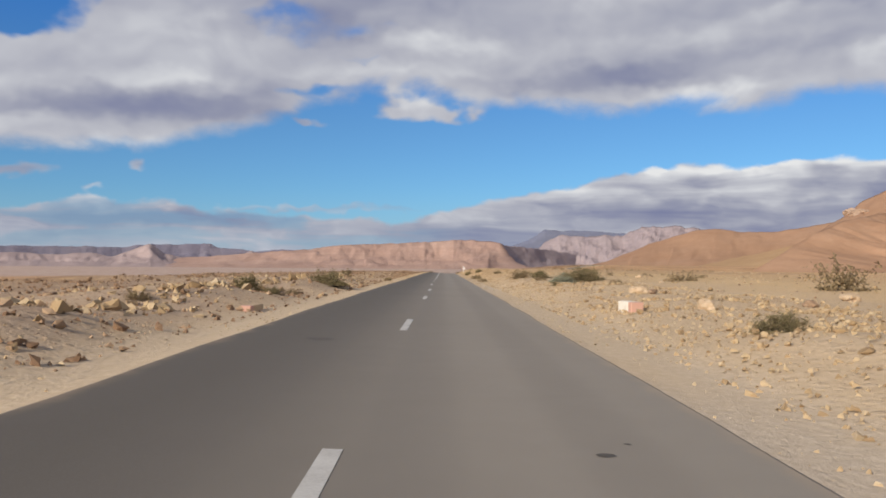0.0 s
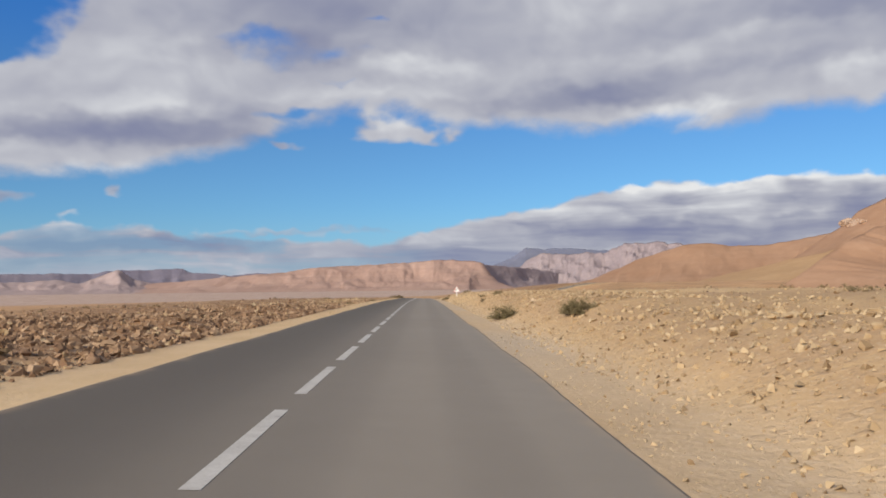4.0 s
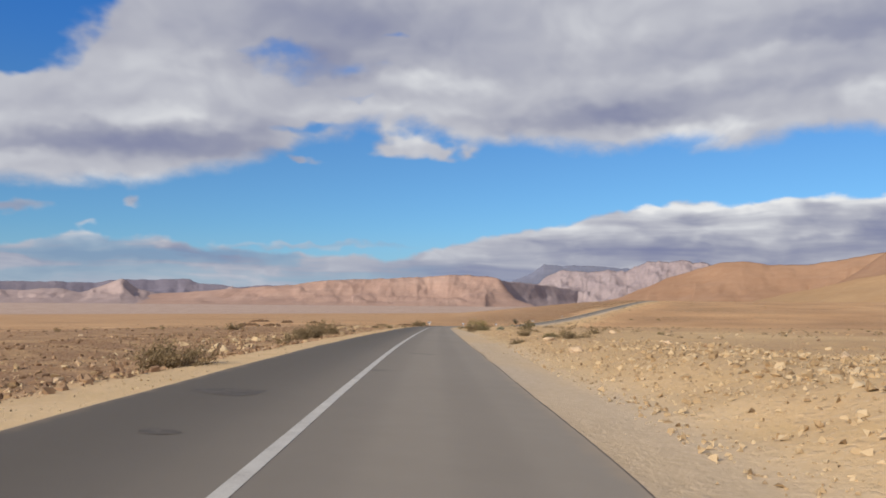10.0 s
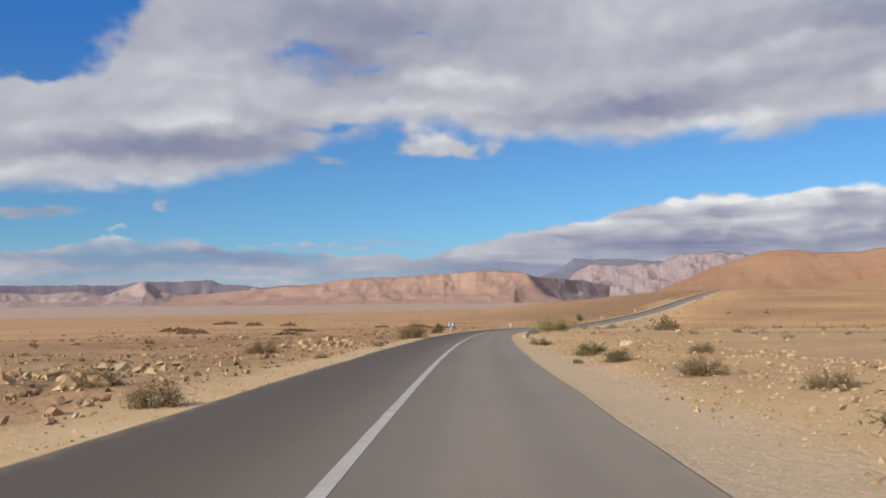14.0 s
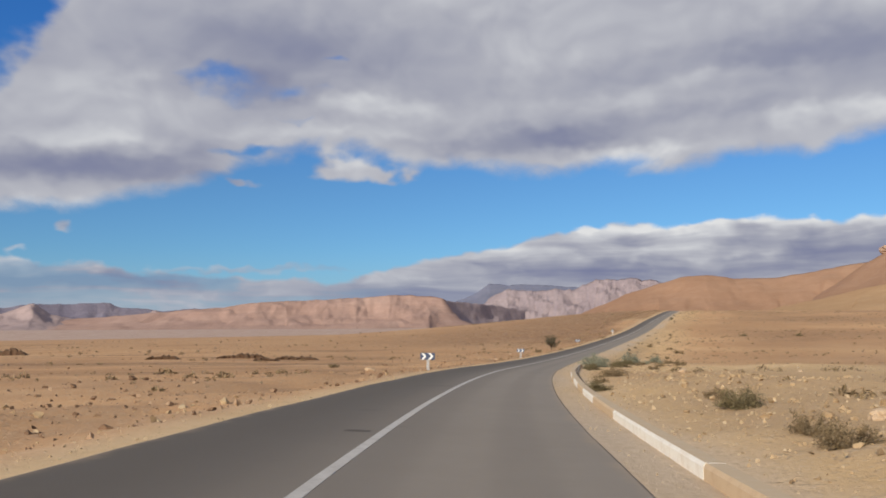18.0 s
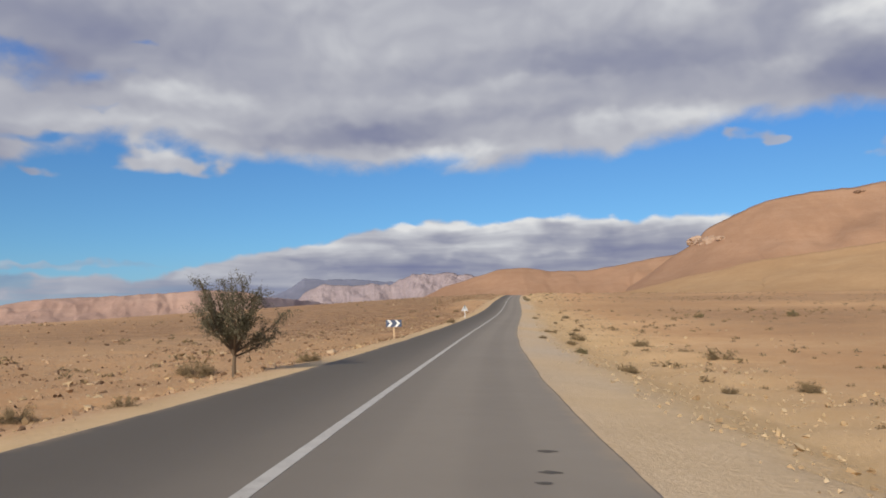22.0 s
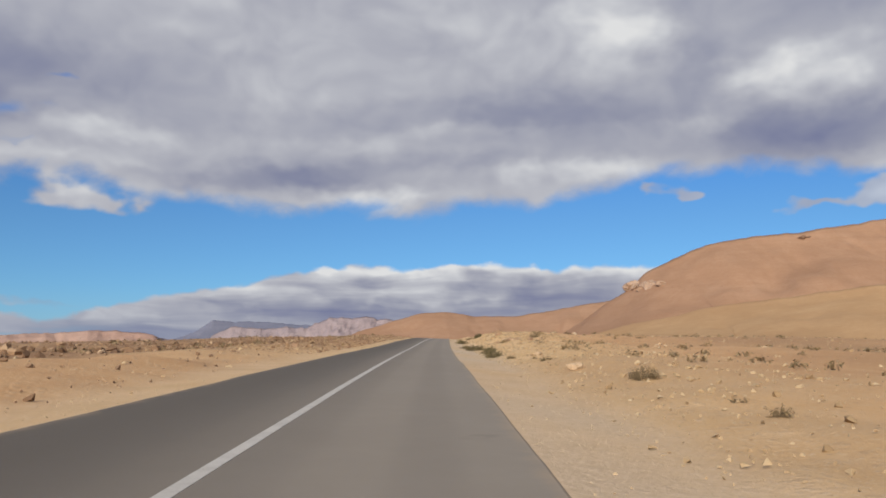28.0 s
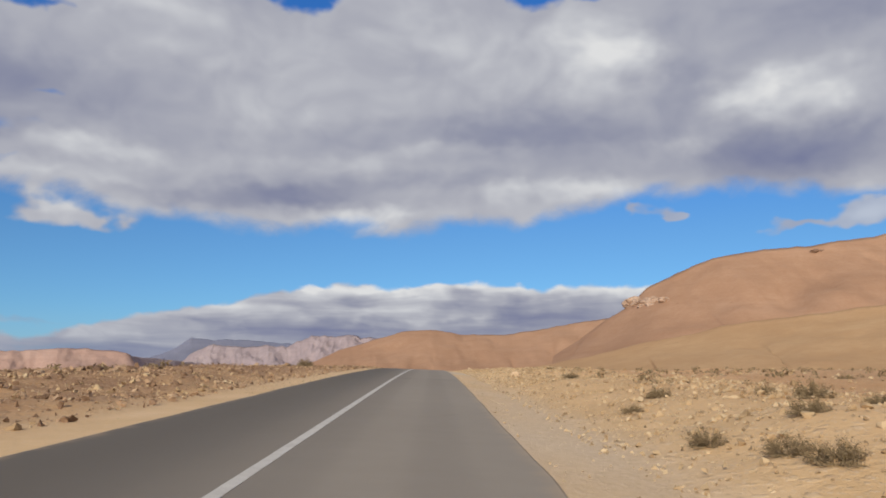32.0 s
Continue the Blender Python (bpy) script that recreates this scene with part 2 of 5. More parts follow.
    lit = k.m("ADD", lit, k.m("MULTIPLY", rim, k.m("MULTIPLY", k.step(az, -2.0, 8.0), 0.14)))
    cloud = k.ramp(lit, [(0.10, (0.20, 0.22, 0.35)), (0.34, (0.305, 0.32, 0.413)), (0.56, (0.44, 0.45, 0.512)), (0.78, (0.60, 0.612, 0.65)), (1.0, (0.78, 0.785, 0.79))])
    haze = k.step(el, 5.5, 0.5)
    blue = k.mix(k.m("MULTIPLY", haze, 0.45), blue, (0.28, 0.42, 0.61))
    cloud = k.mix(k.m("MULTIPLY", haze, k.m("MULTIPLY", k.step(az, 14.0, -4.0), 0.3)), cloud, (0.29, 0.365, 0.50))
    k.put(back.inputs[0], k.mix(mask, blue, cloud))
    back.inputs[1].default_value = 1.0


make_sky()

# ---- road line and lie of the land ----
# bearing of the road (degrees) and its gradient (per cent), every 20 m from 60 m behind the start
TURN = (-0.80, -0.53, -0.27, 0.01, 0.24, 0.34, 0.36, 0.37, 0.34, 0.27, 0.26, 0.31, 0.38, 0.33, 0.21, 0.16, 0.02, -0.01, 0.29, 0.56, 0.60, 0.58, 0.88, 1.66, 2.84, 4.45, 6.49, 9.09, 11.98, 14.35, 16.33,
        18.25, 19.95, 20.94, 21.87, 22.79, 23.03, 22.77, 22.40, 22.09, 21.96, 22.12, 22.30, 22.62, 22.94, 22.98, 22.83, 22.68, 22.60, 22.53, 22.42, 22.32, 22.22, 22.14, 22.06, 22.00, 21.94, 21.88, 21.83, 21.78, 21.73, 21.69, 21.64)
GRADE = (1.39, 1.20, 0.97, 0.66, 0.23, 0.07, 0.05, 0.15, 0.12, 0.05, -0.00, -0.08, -0.28, -0.67, -0.68, -0.60, -0.71, -1.21, -1.77, -1.84, -1.80, -2.07, -2.20, -2.27, -2.22, -2.27, -2.56, -2.45, -2.46, -2.99, -2.19,
        -1.01, -0.02, 1.00, 1.92, 2.65, 3.28, 3.72, 4.15, 4.49, 4.47, 4.11, 3.89, 4.58, 4.60, 4.25, 3.96, 3.43, 2.70, 1.94, 1.27, 0.74, 0.35, 0.09, -0.07, -0.15, -0.18, -0.17, -0.15, -0.11, -0.07, -0.04, 0.00)
WL, WR, FALL = 2.56, 3.12, 0.0393
KNOT = np.arange(63) * 20.0 - 60.0
RS = np.arange(-400.0, 5600.0, 1.0)
RPSI = np.radians(np.interp(RS, KNOT, TURN))
_g = np.interp(RS, KNOT, GRADE) / 100
_g[RS > 1180] = -0.012
_g[RS > 3400] = 0
RX, RY, RZ = (np.cumsum(a) - 0.5 * a for a in (np.sin(RPSI), np.cos(RPSI), _g))
_o = int(np.argmin(np.abs(RS)))
RX, RY, RZ = RX - RX[_o], RY - RY[_o], RZ - RZ[_o]


def road_at(s, off, up=0.0):
    """World places at s metres along the centre line, off metres to its right, up metres over the surface."""
    s, off = np.asarray(s, float), np.asarray(off, float)
    p = np.interp(s, RS, RPSI)
    return np.stack(np.broadcast_arrays(np.interp(s, RS, RX) + off * np.cos(p), np.interp(s, RS, RY) - off * np.sin(p),
                                        np.interp(s, RS, RZ) - FALL * off + up), -1)


def hash2(ix, iy, seed):
    h = (ix.astype(np.int64) * 374761393 + iy.astype(np.int64) * 668265263 + seed * 974711) & 0x7fffffff
    h = ((h ^ (h >> 13)) * 1274126177) & 0x7fffffff
    return ((h ^ (h >> 16)) & 0xffff) / 65535.0


def vnoise(x, y, seed=0):
    """Smooth value noise, 0 to 1."""
    ix, iy = np.floor(x), np.floor(y)
    u, v = x - ix, y - iy
    u, v = u * u * (3 - 2 * u), v * v * (3 - 2 * v)
    a, b = hash2(ix, iy, seed), hash2(ix + 1, iy, seed)
    c, d = hash2(ix, iy + 1, seed), hash2(ix + 1, iy + 1, seed)
    return (a * (1 - u) + b * u) * (1 - v) + (c * (1 - u) + d * u) * v


def fbm(x, y, octaves=4, seed=0, gain=0.5):
    s, w, t = 0.0, 1.0, 0.0
    for i in range(octaves):
        s, t, w, x, y = s + w * vnoise(x, y, seed + i), t + w, w * gain, x * 2.03 + 11.7, y * 2.03 + 5.1
    return s / t - 0.5


def smooth(x, lo, hi):
    t = np.clip((x - lo) / (hi - lo), 0, 1)
    return t * t * (3 - 2 * t)


def across(x, y):
    """Metres right of the centre line, and the road's height there."""
    psi = np.interp(y, RY, RPSI)
    off = (x - np.interp(y, RY, RX)) * np.cos(psi)
    return off, np.interp(y + np.clip(off, -12, 12) * np.sin(psi), RY, RZ)


# heights of the land beside the road by distance ahead: (y, right, left), and the shoulders' widths
BESIDE = np.array(((-60, 0.2, 0.2, 1.4, 0.7), (0, 0.3, 0.25, 1.4, 0.6), (40, 0.45, 0.3, 1.4, 0.75), (80, 0.55, 0.2, 1.4, 1.1), (130, 0.95, 0.1, 1.4, 1.27), (180, 1.05, 0.0, 1.4, 1.27), (225, 0.95, 0.1, 1.4, 1.27),
                   (270, 0.7, -0.3, 1.4, 1.27), (310, 0.2, -0.35, 2.2, 1.27), (360, 0.15, -0.1, 2.2, 1.27), (400, 0.15, -0.15, 1.4, 1.1), (440, 0.25, -0.2, 1.4, 1.27), (500, 0.2, -0.3, 1.4, 0.93), (545, -0.2, -0.35, 1.4, 0.93),
                   (575, -1.1, -0.4, 1.9, 0.93), (630, -0.9, -0.4, 1.9, 0.87), (690, -0.3, 0.0, 1.9, 1.3), (740, 0.3, 0.25, 1.9, 1.5), (770, 0.5, 0.25, 1.9, 1.5), (787, 1.1, 0.25, 1.9, 1.5), (806, 1.0, 0.25, 1.6, 1.5), (820, 0.3, 0.2, 1.4, 1.3), (860, 0.25, 0.2, 1.4, 1.2), (1000, 0.0, -0.2, 1.4, 0.87)))


def ground_z(x, y):
    off, zr = across(x, y)
    hr, hl, wr, wl = (np.interp(y, BESIDE[:, 0], BESIDE[:, i]) for i in (1, 2, 3, 4))
    right = off > 0.3
    e = np.where(right, off - WR, -off - WL)
    sh, hb = np.where(right, wr, wl), np.where(right, hr, hl)
    z = zr - FALL * np.clip(off, -WL - 1.5, WR + 1.5)
    z = z - 0.035 * smooth(e, -0.1, 0.25) - 0.05 * smooth(e, 0.2, 1.6)
    z = np.where(e < -0.05, z - 0.05, z)
    rough = smooth(e, sh * 0.7, sh + np.where(right, 3.5, 2.4))
    z = z + rough * hb + smooth(e, sh * 0.6, sh + 1.2) * (1 - smooth(e, 4, 12)) * 0.34 * (fbm(x * 0.6, y * 0.6, 4, 5, 0.6)) + rough * (0.75 * (1 - smooth(e, 14, 34)) * fbm(x * 0.17, y * 0.17, 3, 9) + 0.8 * smooth(e, 6, 40) * (1 - smooth(e, 70, 180)) * fbm(x * 0.035, y * 0.035, 2, 21))
    z = z + 0.02 * fbm(x * 1.3, y * 1.3, 2, 31) * smooth(e, 0.1, 1.5)
    # regional lie: a plain sinking to the left, a slow rise to the hills on the right
    far = smooth(e, np.where(right, 25, 9), np.where(right, 330, 130))
    undul = np.where(right, 5.0, 2.4) * fbm(x * 0.006, y * 0.006, 4, 40) * smooth(e, 30, 200)
    d = np.maximum(e - 30, 0)
    basin = -20 + 15.5 * smooth(np.hypot(x, y - 300), 1300, 3300)
    left_z = np.maximum(basin, -6.2 + 0.3 * np.maximum(zr + 5.0, 0) * np.exp(-d / 220) - 0.0125 * d)
    right_z = zr + 0.0135 * np.minimum(d, 1500) - 1.2 * np.exp(-d / 300)
    regional = np.where(right, right_z, left_z) + undul
    ahead = smooth(y, 1150, 2600)
    regional = regional * (1 - ahead) + ahead * np.where(right, -18 + 0.012 * np.clip(off, 0, 2500), basin)
    return z * (1 - far) + regional * far


def grid_mesh(name, verts, rows, cols):
    """A mesh from rows x cols points."""
    k = np.arange(rows * cols).reshape(rows, cols)
    q = np.stack((k[:-1, :-1], k[:-1, 1:], k[1:, 1:], k[1:, :-1]), -1).reshape(-1, 4)
    return fast_mesh(name, verts, q)


def fast_mesh(name, verts, faces, flat=False):
    verts, faces = np.asarray(verts, np.float32).reshape(-1, 3), np.asarray(faces, np.int32)
    n, w = faces.shape
    me = bpy.data.meshes.new(name)
    me.vertices.add(len(verts))
    me.vertices.foreach_set("co", verts.ravel())
    me.loops.add(n * w)
    me.loops.foreach_set("vertex_index", faces.ravel())
    me.polygons.add(n)
    me.polygons.foreach_set("loop_start", np.arange(0, n * w, w, dtype=np.int32))
    me.polygons.foreach_set("loop_total", np.full(n, w, np.int32))
    me.polygons.foreach_set("use_smooth", np.full(n, not flat, bool))
    me.update(calc_edges=True)
    return me

# ---- materials ----


def material(name, rough=0.9, spec=0.2):
    mat = bpy.data.materials.new(name)
    mat.use_nodes = True
    k = Nodes(mat.node_tree)
    bsdf = mat.node_tree.nodes["Principled BSDF"]
    bsdf.inputs["Roughness"].default_value = rough
    bsdf.inputs["Specular IOR Level"].default_value = spec
    return mat, k, bsdf


def bump(k, bsdf, height, strength=0.5, dist=0.02):
    node = k.n("ShaderNodeBump")
    node.inputs["Strength"].default_value, node.inputs["Distance"].default_value = strength, dist
    k.put(node.inputs["Height"], height)
    k.put(bsdf.inputs["Normal"], node.outputs[0])


def place(k):
    return k.n("ShaderNodeTexCoord").outputs["Object"]


def attr(k, name):
    node = k.n("ShaderNodeAttribute")
    node.attribute_name = name
    return node.outputs["Fac"]


def make_ground_mat():
    mat, k, b = material("desert_soil", 0.95, 0.1)
    p = place(k)
    coarse, mid, fine = k.noise(p, 0.045, 5), k.noise(p, 0.6, 5, 0.6), k.noise(p, 7.0, 4, 0.65)
    grit = k.noise(p, 38.0, 3, 0.7)
    sand = k.ramp(mid, [(0.3, (0.59, 0.40, 0.20)), (0.55, (0.66, 0.46, 0.245)), (0.75, (0.72, 0.515, 0.29))])
    orange = k.ramp(k.m("ADD", k.m("MULTIPLY", mid, 0.5), k.m("MULTIPLY", coarse, 0.5)), [(0.35, (0.48, 0.268, 0.128)), (0.5, (0.58, 0.342, 0.17)), (0.66, (0.66, 0.42, 0.228))])
    brown = k.ramp(fine, [(0.3, (0.18, 0.095, 0.05)), (0.5, (0.29, 0.168, 0.092)), (0.7, (0.40, 0.25, 0.143))])
    c = k.mix(attr(k, "warm"), sand, orange)
    c = k.mix(k.m("MULTIPLY", attr(k, "stony"), k.step(k.m("ADD", k.m("MULTIPLY", mid, 0.6), k.m("MULTIPLY", fine, 0.4)), 0.30, 0.56)), c, brown)
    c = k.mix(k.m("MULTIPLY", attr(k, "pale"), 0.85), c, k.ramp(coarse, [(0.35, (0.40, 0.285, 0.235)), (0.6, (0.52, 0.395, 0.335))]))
    c = k.mix(attr(k, "dust"), c, k.ramp(fine, [(0.3, (0.49, 0.385, 0.275)), (0.55, (0.58, 0.465, 0.34)), (0.75, (0.66, 0.545, 0.41))]))
    # loose stones too small to stand by themselves
    for scale, keep, amount in ((5.0, 0.66, 0.35), (12.0, 0.5, 0.5)):
        cell = k.n("ShaderNodeTexVoronoi")
        k.put(cell.inputs["Vector"], k.v("ADD", p, k.v("MULTIPLY", k.colour_noise(p, scale * 0.8), (0.1, 0.1, 0.1))))
        cell.inputs["Scale"].default_value = scale
        pick = k.split(cell.outputs["Color"])
        body = k.m("MULTIPLY", k.step(cell.outputs["Distance"], 0.48, 0.34), k.step(pick[0], keep, keep + 0.06))
        body = k.m("MULTIPLY", body, attr(k, "loose"))
        tone = k.mix(attr(k, "stony"), k.ramp(pick[1], [(0.0, (0.36, 0.245, 0.15)), (0.5, (0.54, 0.395, 0.25)), (1.0, (0.66, 0.52, 0.36))]),
                     k.ramp(pick[1], [(0.0, (0.12, 0.075, 0.05)), (0.5, (0.29, 0.19, 0.12)), (1.0, (0.50, 0.365, 0.24))]))
        c = k.mix(k.m("MULTIPLY", body, amount), c, tone)
        stones = body if scale == 5.0 else k.m("ADD", k.m("MULTIPLY", stones, 2.2), body)
    speck = k.step(grit, 0.60, 0.72)
    c = k.mix(k.m("MULTIPLY", speck, 0.45), c, (0.22, 0.14, 0.09))
    pebb = k.step(k.noise(p, 17.0, 3, 0.6), 0.58, 0.68)
    c = k.mix(k.m("MULTIPLY", pebb, 0.4), c, (0.62, 0.50, 0.36))
    k.put(b.inputs["Base Color"], c)
    bump(k, b, k.m("ADD", k.m("ADD", k.m("MULTIPLY", grit, 0.2), k.m("MULTIPLY", fine, 0.6)), k.m("MULTIPLY", k.m("ADD", k.m("MULTIPLY", stones, 0.14), k.m("MULTIPLY", k.noise(p, 3.2, 4, 0.6), 0.5)), attr(k, "loose"))), 0.6, 0.07)
    return mat


def make_asphalt():
    mat, k, b = material("worn_asphalt", 0.82, 0.25)
    p = place(k)
    lane = attr(k, "across")
    big, mid, fine = k.noise(p, 0.12, 4), k.noise(p, 1.6, 5, 0.6), k.noise(p, 90.0, 2, 0.7)
    c = k.ramp(k.m("ADD", k.m("MULTIPLY", big, 0.65), k.m("MULTIPLY", mid, 0.35)), [(0.3, (0.255, 0.217, 0.172)), (0.5, (0.274, 0.234, 0.186)), (0.7, (0.292, 0.250, 0.199))])
    # darker towards the left side of the road
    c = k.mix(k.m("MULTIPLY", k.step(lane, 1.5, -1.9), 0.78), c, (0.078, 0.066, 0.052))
    # tyre tracks a little darker and smoother, dust at the edges and along the line
    track = k.m("ABSOLUTE", k.m("SINE", k.m("MULTIPLY", k.m("ADD", lane, 0.25), 2.1)))
    c = k.mix(k.m("MULTIPLY", k.step(track, 0.55, 1.0), 0.16), c, (0.12, 0.103, 0.088))
    edge = k.m("ADD", k.m("ABSOLUTE", k.m("SUBTRACT", lane, 0.27)), k.m("MULTIPLY", k.m("SUBTRACT", mid, 0.5), 0.5))
    c = k.mix(k.m("MULTIPLY", k.step(edge, 2.62, 2.95), 0.5), c, (0.42, 0.30, 0.19))
    stain = k.step(k.noise(k.v("MULTIPLY", p, (0.6, 1.0, 1.0)), 0.45, 4, 0.55, 0.4), 0.68, 0.76)
    c = k.mix(k.m("MULTIPLY", stain, 0.3), c, (0.045, 0.04, 0.036))
    c = k.mix(k.m("MULTIPLY", k.step(fine, 0.55, 0.7), 0.3), c, (0.24, 0.21, 0.18))
    k.put(b.inputs["Base Color"], c)
    bump(k, b, fine, 0.35, 0.006)
    return mat


def make_paint():
    mat, k, b = material("road_paint", 0.7, 0.3)
    p = place(k)
    wear = k.m("ADD", k.m("MULTIPLY", k.noise(p, 3.0, 5, 0.7), 0.6), k.m("MULTIPLY", k.noise(p, 45.0, 3, 0.7), 0.4))
    k.put(b.inputs["Base Color"], k.ramp(wear, [(0.32, (0.30, 0.27, 0.235)), (0.42, (0.47, 0.435, 0.385)), (0.62, (0.58, 0.545, 0.485))]))
    bump(k, b, k.noise(p, 90.0, 2, 0.7), 0.3, 0.005)
    return mat


def make_rock(name, stops, strata=0.0, scale=0.02, blotch=None, relief=3.0, dark=(0.1, 0.08, 0.08), strength=0.8):
    """Rock of a far slope: soil colours, bedding bands, gully streaks and blotches."""
    mat, k, b = material(name, 0.95, 0.05)
    p = place(k)
    big, mid, fine = k.noise(p, scale * 0.5, 5), k.noise(p, scale * 3, 6, 0.62), k.noise(p, scale * 16, 5, 0.65)
    f = k.m("ADD", k.m("MULTIPLY", big, 0.4), k.m("ADD", k.m("MULTIPLY", mid, 0.35), k.m("MULTIPLY", fine, 0.25)))
    if strata:
        x, y, z = k.split(p)
        bed = k.noise(k.xyz(k.m("MULTIPLY", x, 0.002), k.m("MULTIPLY", y, 0.002), k.m("ADD", k.m("MULTIPLY", z, 0.11), k.m("MULTIPLY", mid, 0.8))), 1.0, 3, 0.6)
        f = k.m("ADD", k.m("MULTIPLY", f, 1 - strata), k.m("MULTIPLY", bed, strata))
    c = k.ramp(f, stops)
    spot = k.step(k.noise(p, scale * 7, 6, 0.7), 0.63, 0.70)
    c = k.mix(k.m("MULTIPLY", spot, blotch or 0.0), c, dark)
    k.put(b.inputs["Base Color"], c)
    bump(k, b, k.m("ADD", mid, fine), strength, relief)
    return mat


GROUND, ASPHALT, PAINT = make_ground_mat(), make_asphalt(), make_paint()
ORANGE_HILL = make_rock("orange_hill_soil", [(0.3, (0.295, 0.165, 0.098)), (0.5, (0.36, 0.212, 0.13)), (0.68, (0.43, 0.268, 0.172))], 0.18, 0.012, 0.4, 1.2, (0.20, 0.112, 0.07), 0.3)
FAN_SAND = make_rock("fan_sand", [(0.3, (0.375, 0.222, 0.113)), (0.5, (0.44, 0.275, 0.145)), (0.68, (0.51, 0.34, 0.188))], 0.0, 0.012, 0.45, 0.8, (0.29, 0.165, 0.09), 0.4)
# far rock: distance haze is tinted into these colours, pink through blue
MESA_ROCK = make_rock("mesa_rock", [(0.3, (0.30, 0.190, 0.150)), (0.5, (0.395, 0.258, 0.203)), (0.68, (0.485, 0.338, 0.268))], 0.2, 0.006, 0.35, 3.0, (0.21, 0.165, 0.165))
HAZED_ROCK = make_rock("hazed_rock", [(0.32, (0.235, 0.188, 0.20)), (0.5, (0.325, 0.262, 0.265)), (0.66, (0.42, 0.34, 0.33))], 0.1, 0.016, 0.8, 5.0, (0.15, 0.14, 0.185))
HAZED_LEFT = make_rock("hazed_left_rock", [(0.32, (0.30, 0.225, 0.215)), (0.5, (0.375, 0.285, 0.265)), (0.66, (0.44, 0.34, 0.315))], 0.12, 0.006, 0.3, 3.0, (0.19, 0.165, 0.185))
# cloud shadow over the plateau is painted in as dark blue-violet
PLATEAU = make_rock("shaded_plateau_rock", [(0.32, (0.145, 0.132, 0.175)), (0.5, (0.185, 0.168, 0.21)), (0.66, (0.24, 0.21, 0.24))], 0.2, 0.006, 0.3, 5.0, (0.14, 0.13, 0.17))
PEAK_HAZE = make_rock("hazed_peak_rock", [(0.3, (0.115, 0.125, 0.18)), (0.5, (0.15, 0.16, 0.22)), (0.7, (0.19, 0.195, 0.25))], 0.2, 0.006, 0.2, 5.0, (0.1, 0.11, 0.16))

# ---- ground, road and line ----
SIDE = np.array((0, .12, .3, .55, .85, 1.2, 1.6, 2, 2.5, 3, 3.6, 4.2, 4.9, 5.6, 6.4, 7.3, 8.3, 9.5, 11, 12.6, 14.5, 17, 20, 23, 27, 31, 36, 42, 49, 57, 67, 80, 95, 113, 135, 160, 190, 230, 280,
                 340, 420, 520, 650, 800, 1000, 1250, 1600, 2000, 2600, 3300, 4100, 4800))


